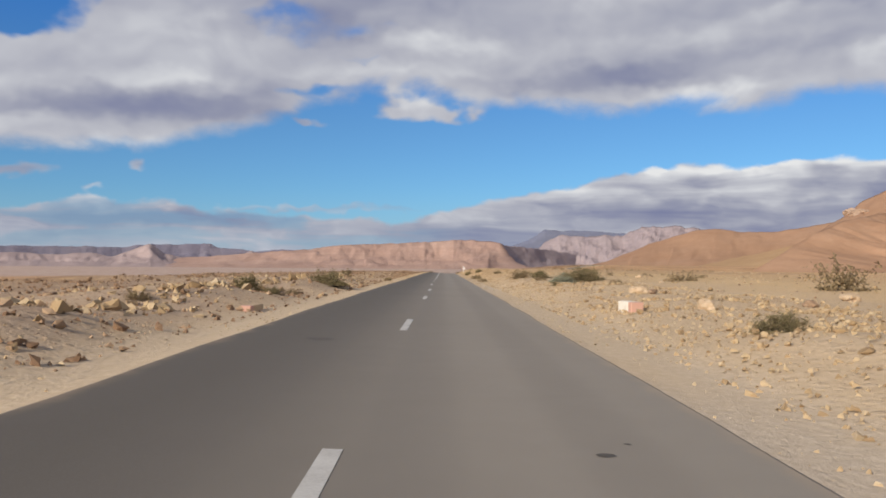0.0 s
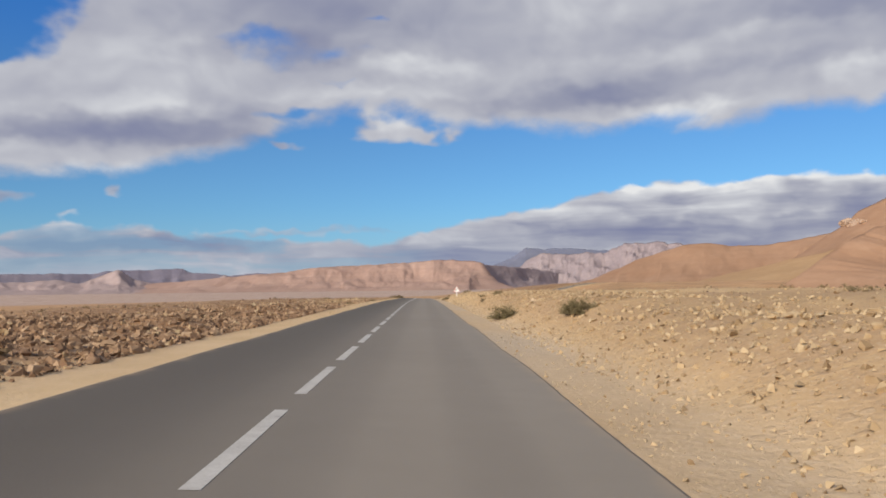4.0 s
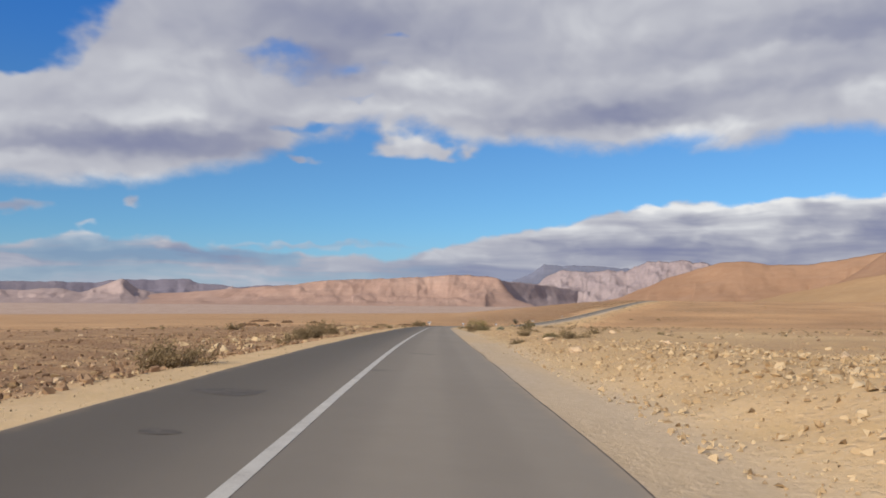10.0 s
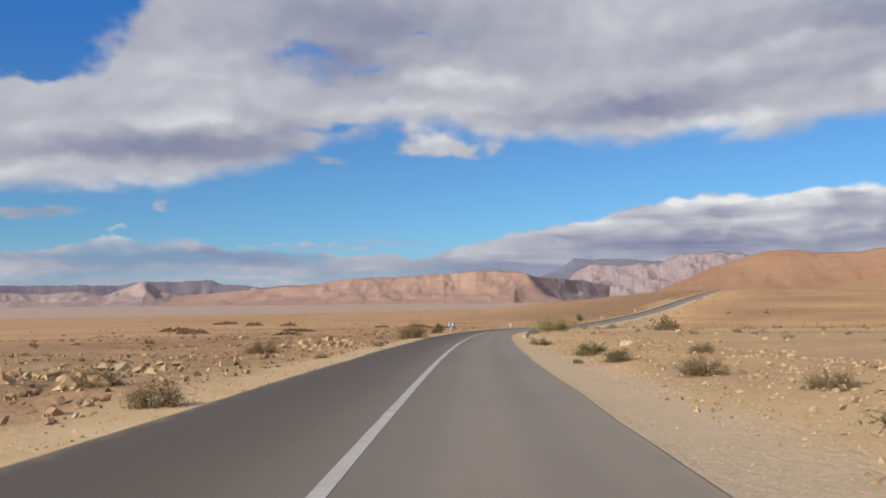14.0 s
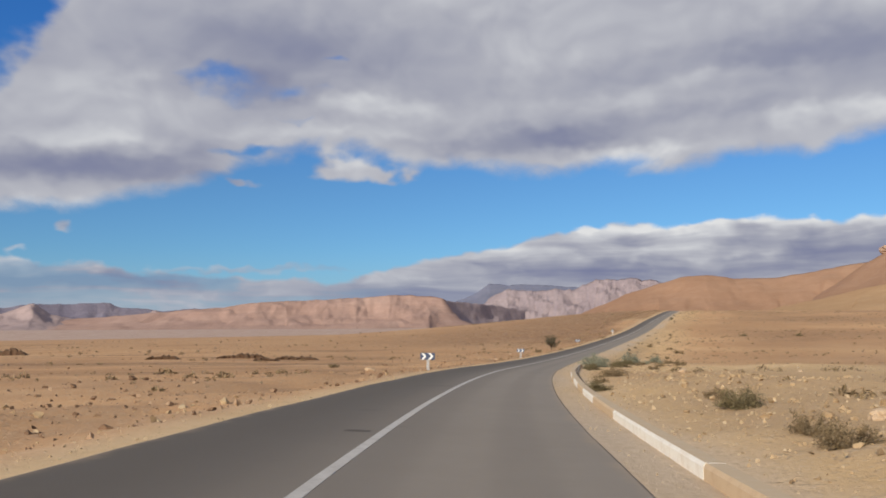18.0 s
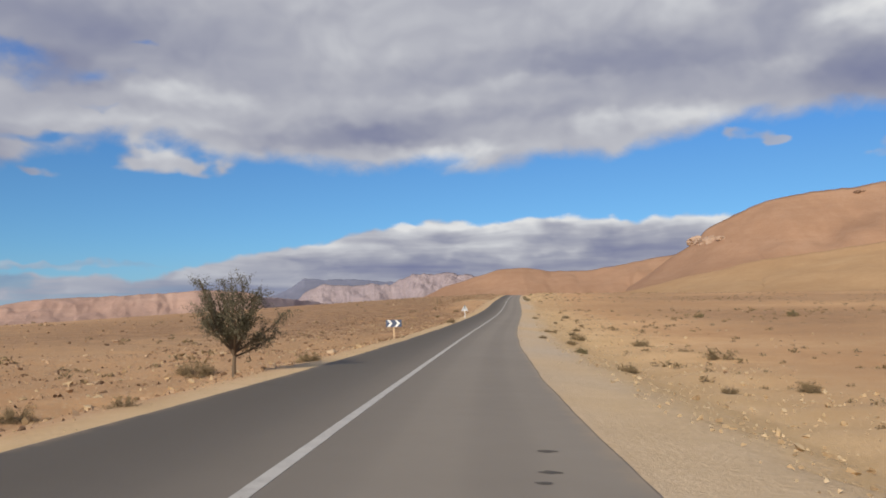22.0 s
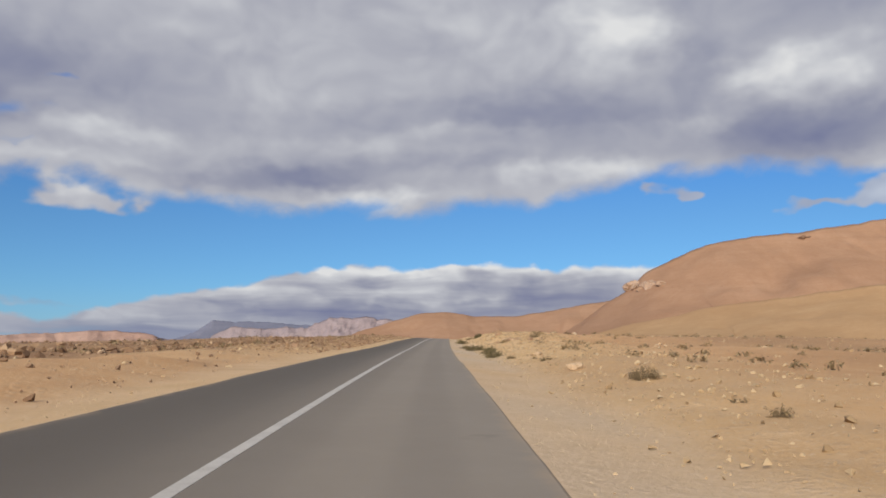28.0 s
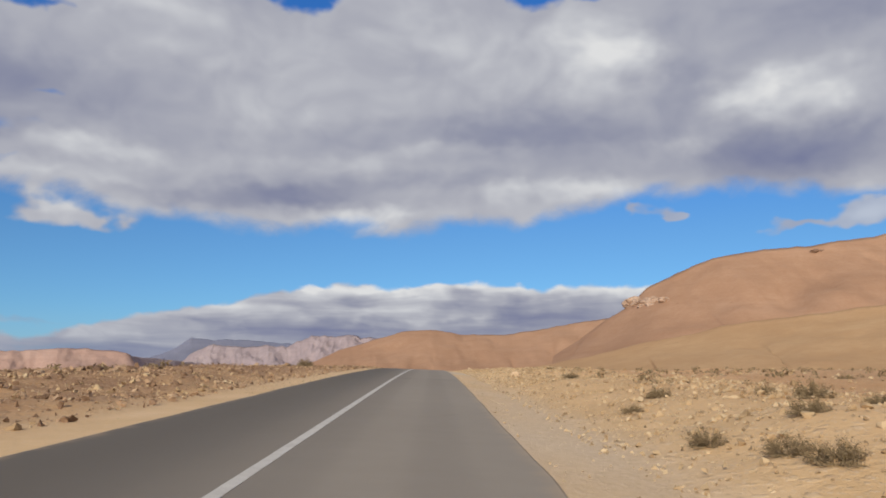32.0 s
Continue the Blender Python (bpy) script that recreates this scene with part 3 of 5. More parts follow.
def make_ground():
    offs = np.concatenate((-(SIDE[::-1] + WL), [-1.5, 0.5, 2.0], SIDE + WR))
    ys = np.concatenate((np.linspace(-390, -40, 20), np.arange(-30, 860, 0.7), np.arange(860, 1300, 3.0), np.geomspace(1303, 5200, 90)))
    jag = 0.10 * fbm(ys * 0.9, ys * 0 + 3, 3, 77)
    yy, oo = np.meshgrid(ys, offs, indexing="ij")
    near = np.exp(-((oo - WR) / 0.2) ** 2) + np.exp(-((oo + WL) / 0.2) ** 2)
    xx = np.interp(yy, RY, RX) + (oo + near * jag[:, None]) / np.cos(np.interp(yy, RY, RPSI))
    zz = ground_z(xx, yy)
    me = grid_mesh("ground", np.stack((xx, yy, zz), -1), len(ys), len(offs))
    e = np.where(oo > 0, oo - WR, -oo - WL)
    sh = np.where(oo > 0, np.interp(yy, BESIDE[:, 0], BESIDE[:, 3]), np.interp(yy, BESIDE[:, 0], BESIDE[:, 4]))
    patch = fbm(xx * 0.03, yy * 0.03, 4, 60)
    warm = np.clip(np.where((oo > 0) & (yy > 540), smooth(e, 2, 16) * 0.9, smooth(e, 10, 60) * 0.75) + 0.5 * patch + 0.25 * smooth(yy, 560, 700) + (oo < 0) * smooth(e, 0.3, 2.4) * (0.3 + 0.5 * smooth(yy, 400, 460) * (1 - smooth(yy, 700, 760))) + smooth(e, 60, 300) * 0.3, 0, 1)
    stony = smooth(e, sh * 0.5, sh + 2) * np.clip(np.where(oo < 0, 1.2, 0.36) - 0.35 * smooth(yy, 540, 600) * (oo > 0) * (1 - smooth(e, 8, 30)) + 1.1 * patch, 0, 1)
    stony = stony * (1 - (0.15 + 0.5 * smooth(yy, 330, 520)) * smooth(e, 15, 70) * (oo < 0)) * (1 - 0.65 * smooth(yy, 340, 500) * (1 - smooth(yy, 600, 640)) * (oo < 0)) * (1 - 0.85 * smooth(yy, 680, 700) * (1 - smooth(yy, 748, 770)) * (oo < 0) * (1 - smooth(e, 5, 9)))
    # dark low outcrops in streaks on the left flat
    streak = smooth(fbm(xx * 0.03, yy * 0.13, 4, 64), 0.17, 0.24) * smooth(e, 8, 25) * (oo < 0)
    stony = np.clip(stony + streak, 0, 1)
    dark = smooth(yy, 116, 124) * (1 - smooth(yy, 152, 162)) * (oo < 0) * smooth(e, 0.9, 1.8) * (1 - smooth(e, 10, 22))
    stony = np.clip(stony + dark, 0, 1)
    bare = smooth(yy, 390, 430) * (1 - smooth(yy, 570, 620)) * (oo < 0) * smooth(e, 0.15, 1.2)
    stony = np.clip(stony + bare * (0.1 + 1.3 * fbm(xx * 0.12, yy * 0.2, 3, 65)), 0, 1)
    warm = np.clip(warm + bare + dark, 0, 1)
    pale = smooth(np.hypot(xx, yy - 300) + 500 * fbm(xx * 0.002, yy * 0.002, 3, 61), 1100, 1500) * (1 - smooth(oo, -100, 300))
    band = fbm(xx * 0.012 + 3, (yy - 0.35 * xx) * 0.05, 4, 63)
    stony = np.clip(stony + smooth(e, 12, 40) * (oo > 0) * smooth(band, 0.04, 0.16) * 0.22, 0, 1)
    loose = np.clip(smooth(e, 0.2, sh + 0.8) * (0.75 + 0.8 * fbm(xx * 0.1, yy * 0.1, 3, 66)) + 0.2, 0, 1) * (1 - 0.7 * smooth(yy, 545, 580) * (1 - smooth(yy, 690, 745)) * (oo > WR + 4))
    dust = (1 - smooth(e, sh * 0.8, sh + 1.0)) * np.clip(0.55 + 1.2 * fbm(xx * 0.25, yy * 0.08, 3, 67), 0, 0.9) * np.where(oo > 0, 1.0, 0.3)
    dust = np.clip(dust + (1 - smooth(yy, 60, 130)) * (1 - smooth(e, 6, 20)) * 0.45, 0, 0.95)
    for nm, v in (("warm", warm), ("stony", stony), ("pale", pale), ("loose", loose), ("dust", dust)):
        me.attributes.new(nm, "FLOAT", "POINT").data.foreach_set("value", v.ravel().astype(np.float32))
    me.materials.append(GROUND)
    tagged(new("ground", me), "stony sand-coloured desert ground with gravel shoulders", "ground", kind="structure")


def make_road():
    ss = np.arange(-60, 1180, 0.5)
    j = 0.13 * fbm(ss * 0.25, ss * 0, 4, 70)
    j2 = (0.13 - 0.08 * smooth(ss, 420, 440) * (1 - smooth(ss, 545, 570))) * fbm(ss * 0.25, ss * 0 + 9, 4, 71)
    cuts = (-WL, -WL, 0.03 - WL, -1.3, -0.2, 0.2, 1.5, WR - 0.03, WR, WR)
    cols = []
    for k, o in enumerate(cuts):
        off = o + (j if k < 3 else j2 if k > 6 else 0 * j)
        cols.append(road_at(ss, off, -0.08 if k in (0, 9) else 0.0))
    me = grid_mesh("road", np.stack(cols, 1), len(ss), 10)
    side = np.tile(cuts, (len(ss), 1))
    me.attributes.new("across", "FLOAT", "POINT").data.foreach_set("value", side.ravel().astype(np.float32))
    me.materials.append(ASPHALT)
    return tagged(new("road", me), "worn grey asphalt country road with dusty broken edges", "road", kind="structure")


def line_strip(name, s0, s1, half=0.069, step=1.0):
    ss = np.linspace(s0, s1, max(2, int((s1 - s0) / step) + 1))
    wob = 0.012 * fbm(ss * 0.6, ss * 0, 3, 80) + np.interp(ss, (12, 30, 45, 57, 140, 170, 200, 225, 265, 500, 600, 840), (0, 0.08, 0.08, -0.03, 0, -0.06, -0.06, 0.02, 0.06, 0.04, 0.09, 0.11))
    v = np.stack([road_at(ss, wob + o, h) for o, h in ((-half, 0.001), (-half, 0.004), (half, 0.004), (half, 0.001))], 1)
    me = grid_mesh(name, v, len(ss), 4)
    me.polygons.foreach_set("use_smooth", np.zeros(len(me.polygons), bool))
    me.materials.append(PAINT)
    return me


def make_line():
    thing = tagged(new("centre_line"), "worn white centre line, first broken and then solid", "road marking", kind="structure")
    # long gaps first, then the closer warning dashes, then the solid line
    spans = [(end - 3.2, end) for end in (-33.6, -20.5, -7.4, 5.6, 18.8, 33.6, 44.4, 57.6, 71.3)]
    spans += [(82.25 + 4.6 * i, 85.6 + 4.6 * i) for i in range(38)]
    for a, b in spans:
        new("dash", line_strip("dash", a, b)).parent = thing
    new("solid_line", line_strip("solid_line", 256.5, 1180.0)).parent = thing


def tar_shadow_patch(s, off, wide, seed):
    """An irregular dark patch lying on the asphalt, for tar marks and painted shadows."""
    n = 18
    ang = np.linspace(0, 2 * np.pi, n, endpoint=False)
    rad = 1 + 0.9 * fbm(np.cos(ang) * 1.3 + seed * 7.1, np.sin(ang) * 1.3, 3, 85)
    rim = road_at(s + np.sin(ang) * rad * wide * 0.4, off + np.cos(ang) * rad * wide * 0.5, 0.0035)
    me = fast_mesh("tar_shadow_patch", np.concatenate((rim, road_at([s], [off], 0.0035))), [(i, (i + 1) % n, n) for i in range(n)])
    me.materials.append(TAR_SHADOW)
    new("tar_shadow_patch", me).parent = ROAD


TAR_SHADOW, tk, tb = material("tar_shadow_patch", 0.75, 0.25)
tk.put(tb.inputs["Base Color"], tk.ramp(tk.noise(place(tk), 6.0, 5, 0.7), [(0.35, (0.07, 0.059, 0.048)), (0.6, (0.125, 0.106, 0.085))]))
make_ground()
ROAD = make_road()
make_line()
# tar and crack marks, and dark patches painted for shadow lines across the road
TAR_AND_SHADOWS = ((578.3, 2.45, 0.22), (577.1, 2.38, 0.2), (576.6, 2.3, 0.16), (5.8, 1.86, 0.16), (6.2, 2.1, 0.07), (13.2, -1.2, 0.5), (66.9, -0.2, 0.6), (62.0, -1.07, 0.9), (275.0, -1.54, 1.1), (271.0, -1.18, 0.45), (478.0, -0.37, 0.42), (786.0, -0.94, 0.7), (451.0, 1.74, 0.43), (192.3, 0.75, 0.75))
for i, row in enumerate(TAR_AND_SHADOWS):
    tar_shadow_patch(*row, i)

# ---- hills and mesas ----


def ridge(name, crest, foot_z, front, back, mat, label, category, cliff=0.0, gully=0.3, bumps=10.0, cols=220, seed=1, toe=1.0, broken=0.12, kind="structure"):
    """A range along crest points (x, y, z): front and back are its widths to the foot; cliff is the share of height that stands steep under the rim."""
    c = np.array(crest, float)
    d = np.concatenate(([0], np.cumsum(np.hypot(*np.diff(c[:, :2], axis=0).T))))
    t = np.linspace(0, d[-1], cols)
    line = np.stack([np.interp(t, d, c[:, i]) for i in range(3)], -1)
    ker = np.hanning(9)[1:-1]
    ker /= ker.sum()
    for i in range(3):
        line[:, i] = np.convolve(np.pad(line[:, i], 3, mode="edge"), ker, "valid")
    tx, ty = np.gradient(line[:, 0]), np.gradient(line[:, 1])
    n = np.hypot(tx, ty)
    nx, ny = ty / n, -tx / n
    prof = np.concatenate((np.linspace(1, 0, 33) ** 1.15, (-0.004,), -np.linspace(0, 1, 12)[1:]))
    us, ts = np.meshgrid(prof, t, indexing="xy")
    height = line[:, 2:3] - foot_z
    a = np.abs(us)
    warp = 0.5 * fbm(ts / (bumps * 5), us * 2.2 + seed, 3, seed + 2)
    g = np.sqrt(fbm(ts / (bumps * 4) + warp, us * 0.9 + seed, 3, seed) ** 2 + 0.0015) * 2
    g2 = np.sqrt(fbm(ts / (bumps * 1.3) + warp * 2.5, us * 2.4 + seed, 3, seed + 9) ** 2 + 0.001) * 2
    spur = np.sin(np.pi * np.clip(a, 0, 1) ** (0.7 / toe)) * (1 - a) ** max(0.0, toe - 1) * (0.42 - g * 1.0 - g2 * 0.4) * gully * 1.25
    slope = (1 - a) ** (1.35 * toe)
    if toe > 2:
        # steep talus above, then a long gentle apron
        brow = 0.42 + 0.14 * fbm(ts / (bumps * 6), us * 0, 3, seed + 4)
        slope = np.where(a < brow, 1 - 0.62 * (a / brow) ** 1.0, 0.38 * np.clip((1 - a) / (1 - brow), 0, 1) ** 1.15)
        spur = np.sin(np.pi * np.clip(a / brow * 0.95, 0, 1) ** 0.8) * (0.42 - g - g2 * 0.4) * gully
    if cliff:
        rim = 0.05 + 0.03 * fbm(ts / (bumps * 2), us * 0, 3, seed + 3)
        slope = np.where(a < rim, 1 - cliff * smooth(a, rim * 0.5, rim), (1 - cliff) * (1 - (a - rim) / (1 - rim)) ** 1.25)
    z = foot_z + height * np.clip(slope - spur, 0, 1.0) + height * 0.03 * fbm(ts / bumps, us * 5, 3, seed + 5) * (a < 0.98)
    z = z + (line[:, 2:3] * 0 + bumps * 0.12) * fbm(ts / (bumps * 0.8), us * 0, 4, seed + 7) * (1 - a)
    if not np.isscalar(front):
        front = np.interp(t / t[-1], *np.array(front).T)[:, None]
    w = np.where(us > 0, front, back)
    rocky = fbm((line[:, 0:1] + nx[:, None] * w * us) / (bumps * 1.6), (line[:, 1:2] + ny[:, None] * w * us) / (bumps * 1.6), 4, seed + 17, 0.55)
    z = z + height * broken * rocky * np.sin(np.pi * np.clip(a + 0.08, 0, 1)) ** 0.7
    shift = w * us + np.where(us > 0, 1, -1) * front * 0.12 * fbm(ts / (bumps * 3), us * 2, 3, seed + 11) * np.sin(np.pi * np.clip(a, 0, 1))
    z = np.where(a >= 0.999, foot_z - 6, z)
    v = np.stack((line[:, 0:1] + nx[:, None] * shift, line[:, 1:2] + ny[:, None] * shift, z), -1)
    me = grid_mesh(name, v, cols, len(prof))
    me.materials.append(mat)
    return tagged(new(name, me), label, category, kind=kind)


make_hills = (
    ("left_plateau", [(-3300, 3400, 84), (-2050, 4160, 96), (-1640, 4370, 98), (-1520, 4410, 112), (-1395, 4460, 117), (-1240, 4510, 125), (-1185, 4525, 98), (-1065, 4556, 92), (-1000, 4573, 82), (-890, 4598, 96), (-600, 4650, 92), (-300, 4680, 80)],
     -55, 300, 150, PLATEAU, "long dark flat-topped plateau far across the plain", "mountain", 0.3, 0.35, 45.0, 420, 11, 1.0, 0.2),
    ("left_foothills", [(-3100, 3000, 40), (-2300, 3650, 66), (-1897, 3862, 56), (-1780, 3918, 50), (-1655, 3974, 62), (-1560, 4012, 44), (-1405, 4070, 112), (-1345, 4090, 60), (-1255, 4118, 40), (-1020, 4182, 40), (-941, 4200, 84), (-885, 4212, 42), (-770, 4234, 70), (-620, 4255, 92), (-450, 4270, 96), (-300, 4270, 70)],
     -12, 620, 200, HAZED_LEFT, "pinkish gullied pyramids and talus slopes below the plateau", "mountain", 0.0, 0.6, 60.0, 560, 15, 2.6, 0.26),
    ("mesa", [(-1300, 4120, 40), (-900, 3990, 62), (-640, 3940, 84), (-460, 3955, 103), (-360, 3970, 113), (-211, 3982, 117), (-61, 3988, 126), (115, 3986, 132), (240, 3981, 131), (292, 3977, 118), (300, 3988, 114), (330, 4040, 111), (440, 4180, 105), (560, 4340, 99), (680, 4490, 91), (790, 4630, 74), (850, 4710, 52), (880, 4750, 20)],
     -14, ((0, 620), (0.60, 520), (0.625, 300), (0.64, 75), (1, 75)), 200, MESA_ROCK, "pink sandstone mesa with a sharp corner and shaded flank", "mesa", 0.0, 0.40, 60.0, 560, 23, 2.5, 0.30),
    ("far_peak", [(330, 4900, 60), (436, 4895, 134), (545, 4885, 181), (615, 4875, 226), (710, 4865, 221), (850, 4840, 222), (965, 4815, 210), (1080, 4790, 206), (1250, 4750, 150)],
     -40, 120, 60, PEAK_HAZE, "peak on the horizon, tinted blue-grey for haze", "mountain", 0.3, 0.3, 40.0, 240, 31, 1.0),
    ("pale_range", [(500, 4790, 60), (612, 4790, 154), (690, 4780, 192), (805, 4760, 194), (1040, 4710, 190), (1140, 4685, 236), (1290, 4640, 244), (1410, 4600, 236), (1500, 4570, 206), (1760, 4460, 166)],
     -40, 420, 100, HAZED_ROCK, "broken rocky mountains, tinted pale pinkish for haze", "mountain", 0.0, 0.12, 45.0, 420, 41, 0.9, 0.36),
    ("orange_ridge", [(380, 2560, -4), (504, 2533, 24), (583, 2514, 54), (630, 2500, 76), (703, 2479, 100), (766, 2455, 117), (817, 2435, 121), (891, 2402, 110), (963, 2367, 111), (1044, 2322, 128), (1143, 2261, 142), (1400, 2150, 160), (1800, 2000, 170)],
     -8, 520, 250, ORANGE_HILL, "low rounded orange desert ridge", "hill", 0.0, 0.12, 40.0, 420, 53, 1.0, 0.08),
    ("crag_hill", [(840, 1990, 50), (880, 1965, 80), (905, 1945, 104), (932, 1925, 124), (950, 1912, 142), (962, 1904, 160), (1010, 1880, 186), (1055, 1855, 204), (1110, 1822, 219), (1200, 1770, 224), (1300, 1740, 242), (1450, 1690, 270), (1700, 1580, 300), (2200, 1300, 300)],
     2, 560, 300, ORANGE_HILL, "big rounded orange hill with a pale rock outcrop", "hill", 0.0, 0.13, 45.0, 460, 61, 1.0, 0.09),
    ("sand_fan", [(470, 1500, 8), (532, 1463, 25), (593, 1426, 40), (668, 1371, 58), (734, 1313, 69), (800, 1255, 80), (1000, 1120, 100), (1300, 900, 120)],
     -2, 420, 420, FAN_SAND, "smooth tan foothill slope below the big hill", "hill", 0.0, 0.14, 40.0, 320, 71, 1.1),
)
make_hills += (("stony_spur", [(258, 694, -3), (278, 710, 6), (310, 735, 20), (342, 760, 35), (400, 800, 53), (470, 850, 62), (560, 915, 40)],
     -6, 200, 16, ORANGE_HILL, "short orange spur with a dark shaded edge", "hill", 0.0, 0.3, 14.0, 160, 81, 1.0, 0.12),)
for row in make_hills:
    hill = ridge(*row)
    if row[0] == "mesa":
        # the flank takes the far range's grey-violet, haze painted as colour
        hill.data.materials.append(HAZED_ROCK)
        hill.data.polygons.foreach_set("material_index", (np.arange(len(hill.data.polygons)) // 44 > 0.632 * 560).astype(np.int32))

# ---- helpers for things ----


def part(name, mesh, mat, parent, label=""):
    """One mesh object under a thing or under a part."""
    if isinstance(mesh, bmesh.types.BMesh):
        me = bpy.data.meshes.new(name)
        mesh.to_mesh(me)
        mesh.free()
        mesh = me
    if not mesh.materials:
        mesh.materials.append(mat)
    ob = new(name, mesh)
    ob.parent = parent
    return tagged(ob, label) if label else ob


def box(bm, lo, hi, turn=None):
    """A box between two corners, added to bm."""
    lo, hi = Vector(lo), Vector(hi)
    m = Matrix.Translation((lo + hi) / 2) @ Matrix.Diagonal((*(hi - lo), 1))
    bmesh.ops.create_cube(bm, size=1, matrix=turn @ m if turn else m)


def slab(points, y0, y1):
    """A flat plate of the outline points (x, z), between two depths y0 < y1."""
    bm = bmesh.new()
    a = [bm.verts.new((x, y0, z)) for x, z in points]
    b = [bm.verts.new((x, y1, z)) for x, z in points]
    bm.faces.new(a)
    bm.faces.new(b[::-1])
    for i in range(len(points)):
        j = (i + 1) % len(points)
        bm.faces.new((a[j], a[i], b[i], b[j]))
    bmesh.ops.recalc_face_normals(bm, faces=bm.faces)
    return bm


def soft(bm, width=0.01, seg=2):
    bmesh.ops.bevel(bm, geom=bm.edges[:], offset=width, segments=seg, affect="EDGES", profile=0.5)
    return bm


def plain(name, colour, rough=0.6, spec=0.4, metal=0.0, grime=0.35, scale=14.0, dirt=(0.30, 0.22, 0.15)):
    """Paint, metal or concrete with grime and fine relief."""
    mat, k, b = material(name, rough, spec)
    p = place(k)
    g = k.m("ADD", k.m("MULTIPLY", k.noise(p, scale, 5, 0.65), 0.6), k.m("MULTIPLY", k.noise(p, scale * 6, 4, 0.7), 0.4))
    k.put(b.inputs["Base Color"], k.mix(k.m("MULTIPLY", k.step(g, 0.45, 0.68), grime), colour, dirt))
    b.inputs["Metallic"].default_value = metal
    bump(k, b, g, 0.3, 0.004)
    return mat


def island_mat(name, stops, rough=0.9, spec=0.1, noise_scale=9.0):
    """Colour by piece, for joined stones and leaves, and grain within it."""
    mat, k, b = material(name, rough, spec)
    r = k.n("ShaderNodeNewGeometry").outputs["Random Per Island"]
    f = k.m("ADD", k.m("MULTIPLY", r, 0.75), k.m("MULTIPLY", k.noise(place(k), noise_scale, 4, 0.65), 0.25))
    k.put(b.inputs["Base Color"], k.ramp(f, stops))
    bump(k, b, k.noise(place(k), noise_scale * 5, 3, 0.7), 0.5, 0.01)
    return mat


STONE = island_mat("desert_stone", [(0.1, (0.25, 0.166, 0.09)), (0.35, (0.36, 0.25, 0.14)), (0.6, (0.42, 0.302, 0.176)), (0.9, (0.48, 0.365, 0.232))])
DARK_STONE = island_mat("varnished_stone", [(0.1, (0.13, 0.077, 0.047)), (0.4, (0.215, 0.132, 0.08)), (0.65, (0.30, 0.195, 0.118)), (0.95, (0.42, 0.295, 0.19))])
DRY = island_mat("dry_twigs", [(0.1, (0.13, 0.09, 0.05)), (0.5, (0.20, 0.145, 0.08)), (0.9, (0.29, 0.215, 0.125))])
OLIVE = island_mat("olive_leaves", [(0.1, (0.108, 0.084, 0.042)), (0.5, (0.162, 0.13, 0.066)), (0.9, (0.215, 0.175, 0.095))])
GREY_LEAF = island_mat("grey_green_leaves", [(0.1, (0.17, 0.17, 0.115)), (0.5, (0.24, 0.24, 0.17)), (0.9, (0.31, 0.31, 0.23))])
BROOM = island_mat("broom_stalks", [(0.1, (0.21, 0.165, 0.07)), (0.5, (0.28, 0.22, 0.098)), (0.9, (0.36, 0.285, 0.14))])
THORN_LEAF = island_mat("thorn_tree_leaves", [(0.1, (0.075, 0.068, 0.043)), (0.5, (0.11, 0.10, 0.065)), (0.9, (0.15, 0.135, 0.09))])
BARK = plain("bark", (0.13, 0.095, 0.065), 0.95, 0.1, 0.0, 0.5, 9.0, (0.06, 0.045, 0.03))
STEEL = plain("galvanised_steel", (0.42, 0.42, 0.41), 0.45, 0.5, 0.7, 0.3)
WHITE = plain("white_sign_paint", (0.74, 0.73, 0.70), 0.5, 0.4, 0.0, 0.18)
RED = plain("red_sign_paint", (0.55, 0.13, 0.09), 0.5, 0.4, 0.0, 0.25)
NAVY = plain("navy_sign_paint", (0.035, 0.055, 0.11), 0.45, 0.4, 0.0, 0.15)
BLACK = plain("black_sign_paint", (0.03, 0.035, 0.05), 0.5, 0.4, 0.0, 0.3)
SIGN_BACK = plain("grey_sign_back", (0.36, 0.37, 0.38), 0.5, 0.4, 0.3, 0.25)
WHITEWASH = plain("whitewashed_concrete", (0.74, 0.69, 0.60), 0.9, 0.15, 0.0, 0.45, 5.0, (0.50, 0.37, 0.24))
CONCRETE = plain("bare_concrete", (0.52, 0.38, 0.24), 0.95, 0.1, 0.0, 0.4, 5.0, (0.36, 0.24, 0.14))
DUSTY = plain("dusty_concrete", (0.56, 0.43, 0.28), 0.95, 0.1, 0.0, 0.5, 4.0, (0.62, 0.52, 0.40))
FADED_RED = plain("faded_red_paint", (0.52, 0.30, 0.23), 0.9, 0.15, 0.0, 0.5, 6.0, (0.52, 0.38, 0.27))

rng = np.random.default_rng(7)

# ---- road signs ----


def sit(x, y, sink=0.03):
    return float(ground_z(np.array([x]), np.array([y]))[0]) - sink


def facing(x, y, bearing, up=0.0):
    """A pose on the ground whose -y side looks back along a bearing."""
    return pose(x, y, sit(x, y) + up, 0, 0, -bearing)


def ring(outer, inner, y0, y1):
    """A flat frame between two outlines of as many points."""
    bm = bmesh.new()
    n = len(outer)
    rows = [[bm.verts.new((x, y, z)) for x, z in pts] for pts, y in ((outer, y0), (inner, y0), (inner, y1), (outer, y1))]
    for a, b in zip(rows, rows[1:] + rows[:1]):
        for i in range(n):
            j = (i + 1) % n
            bm.faces.new((a[i], a[j], b[j], b[i]))
    bmesh.ops.recalc_face_normals(bm, faces=bm.faces)
    return bm


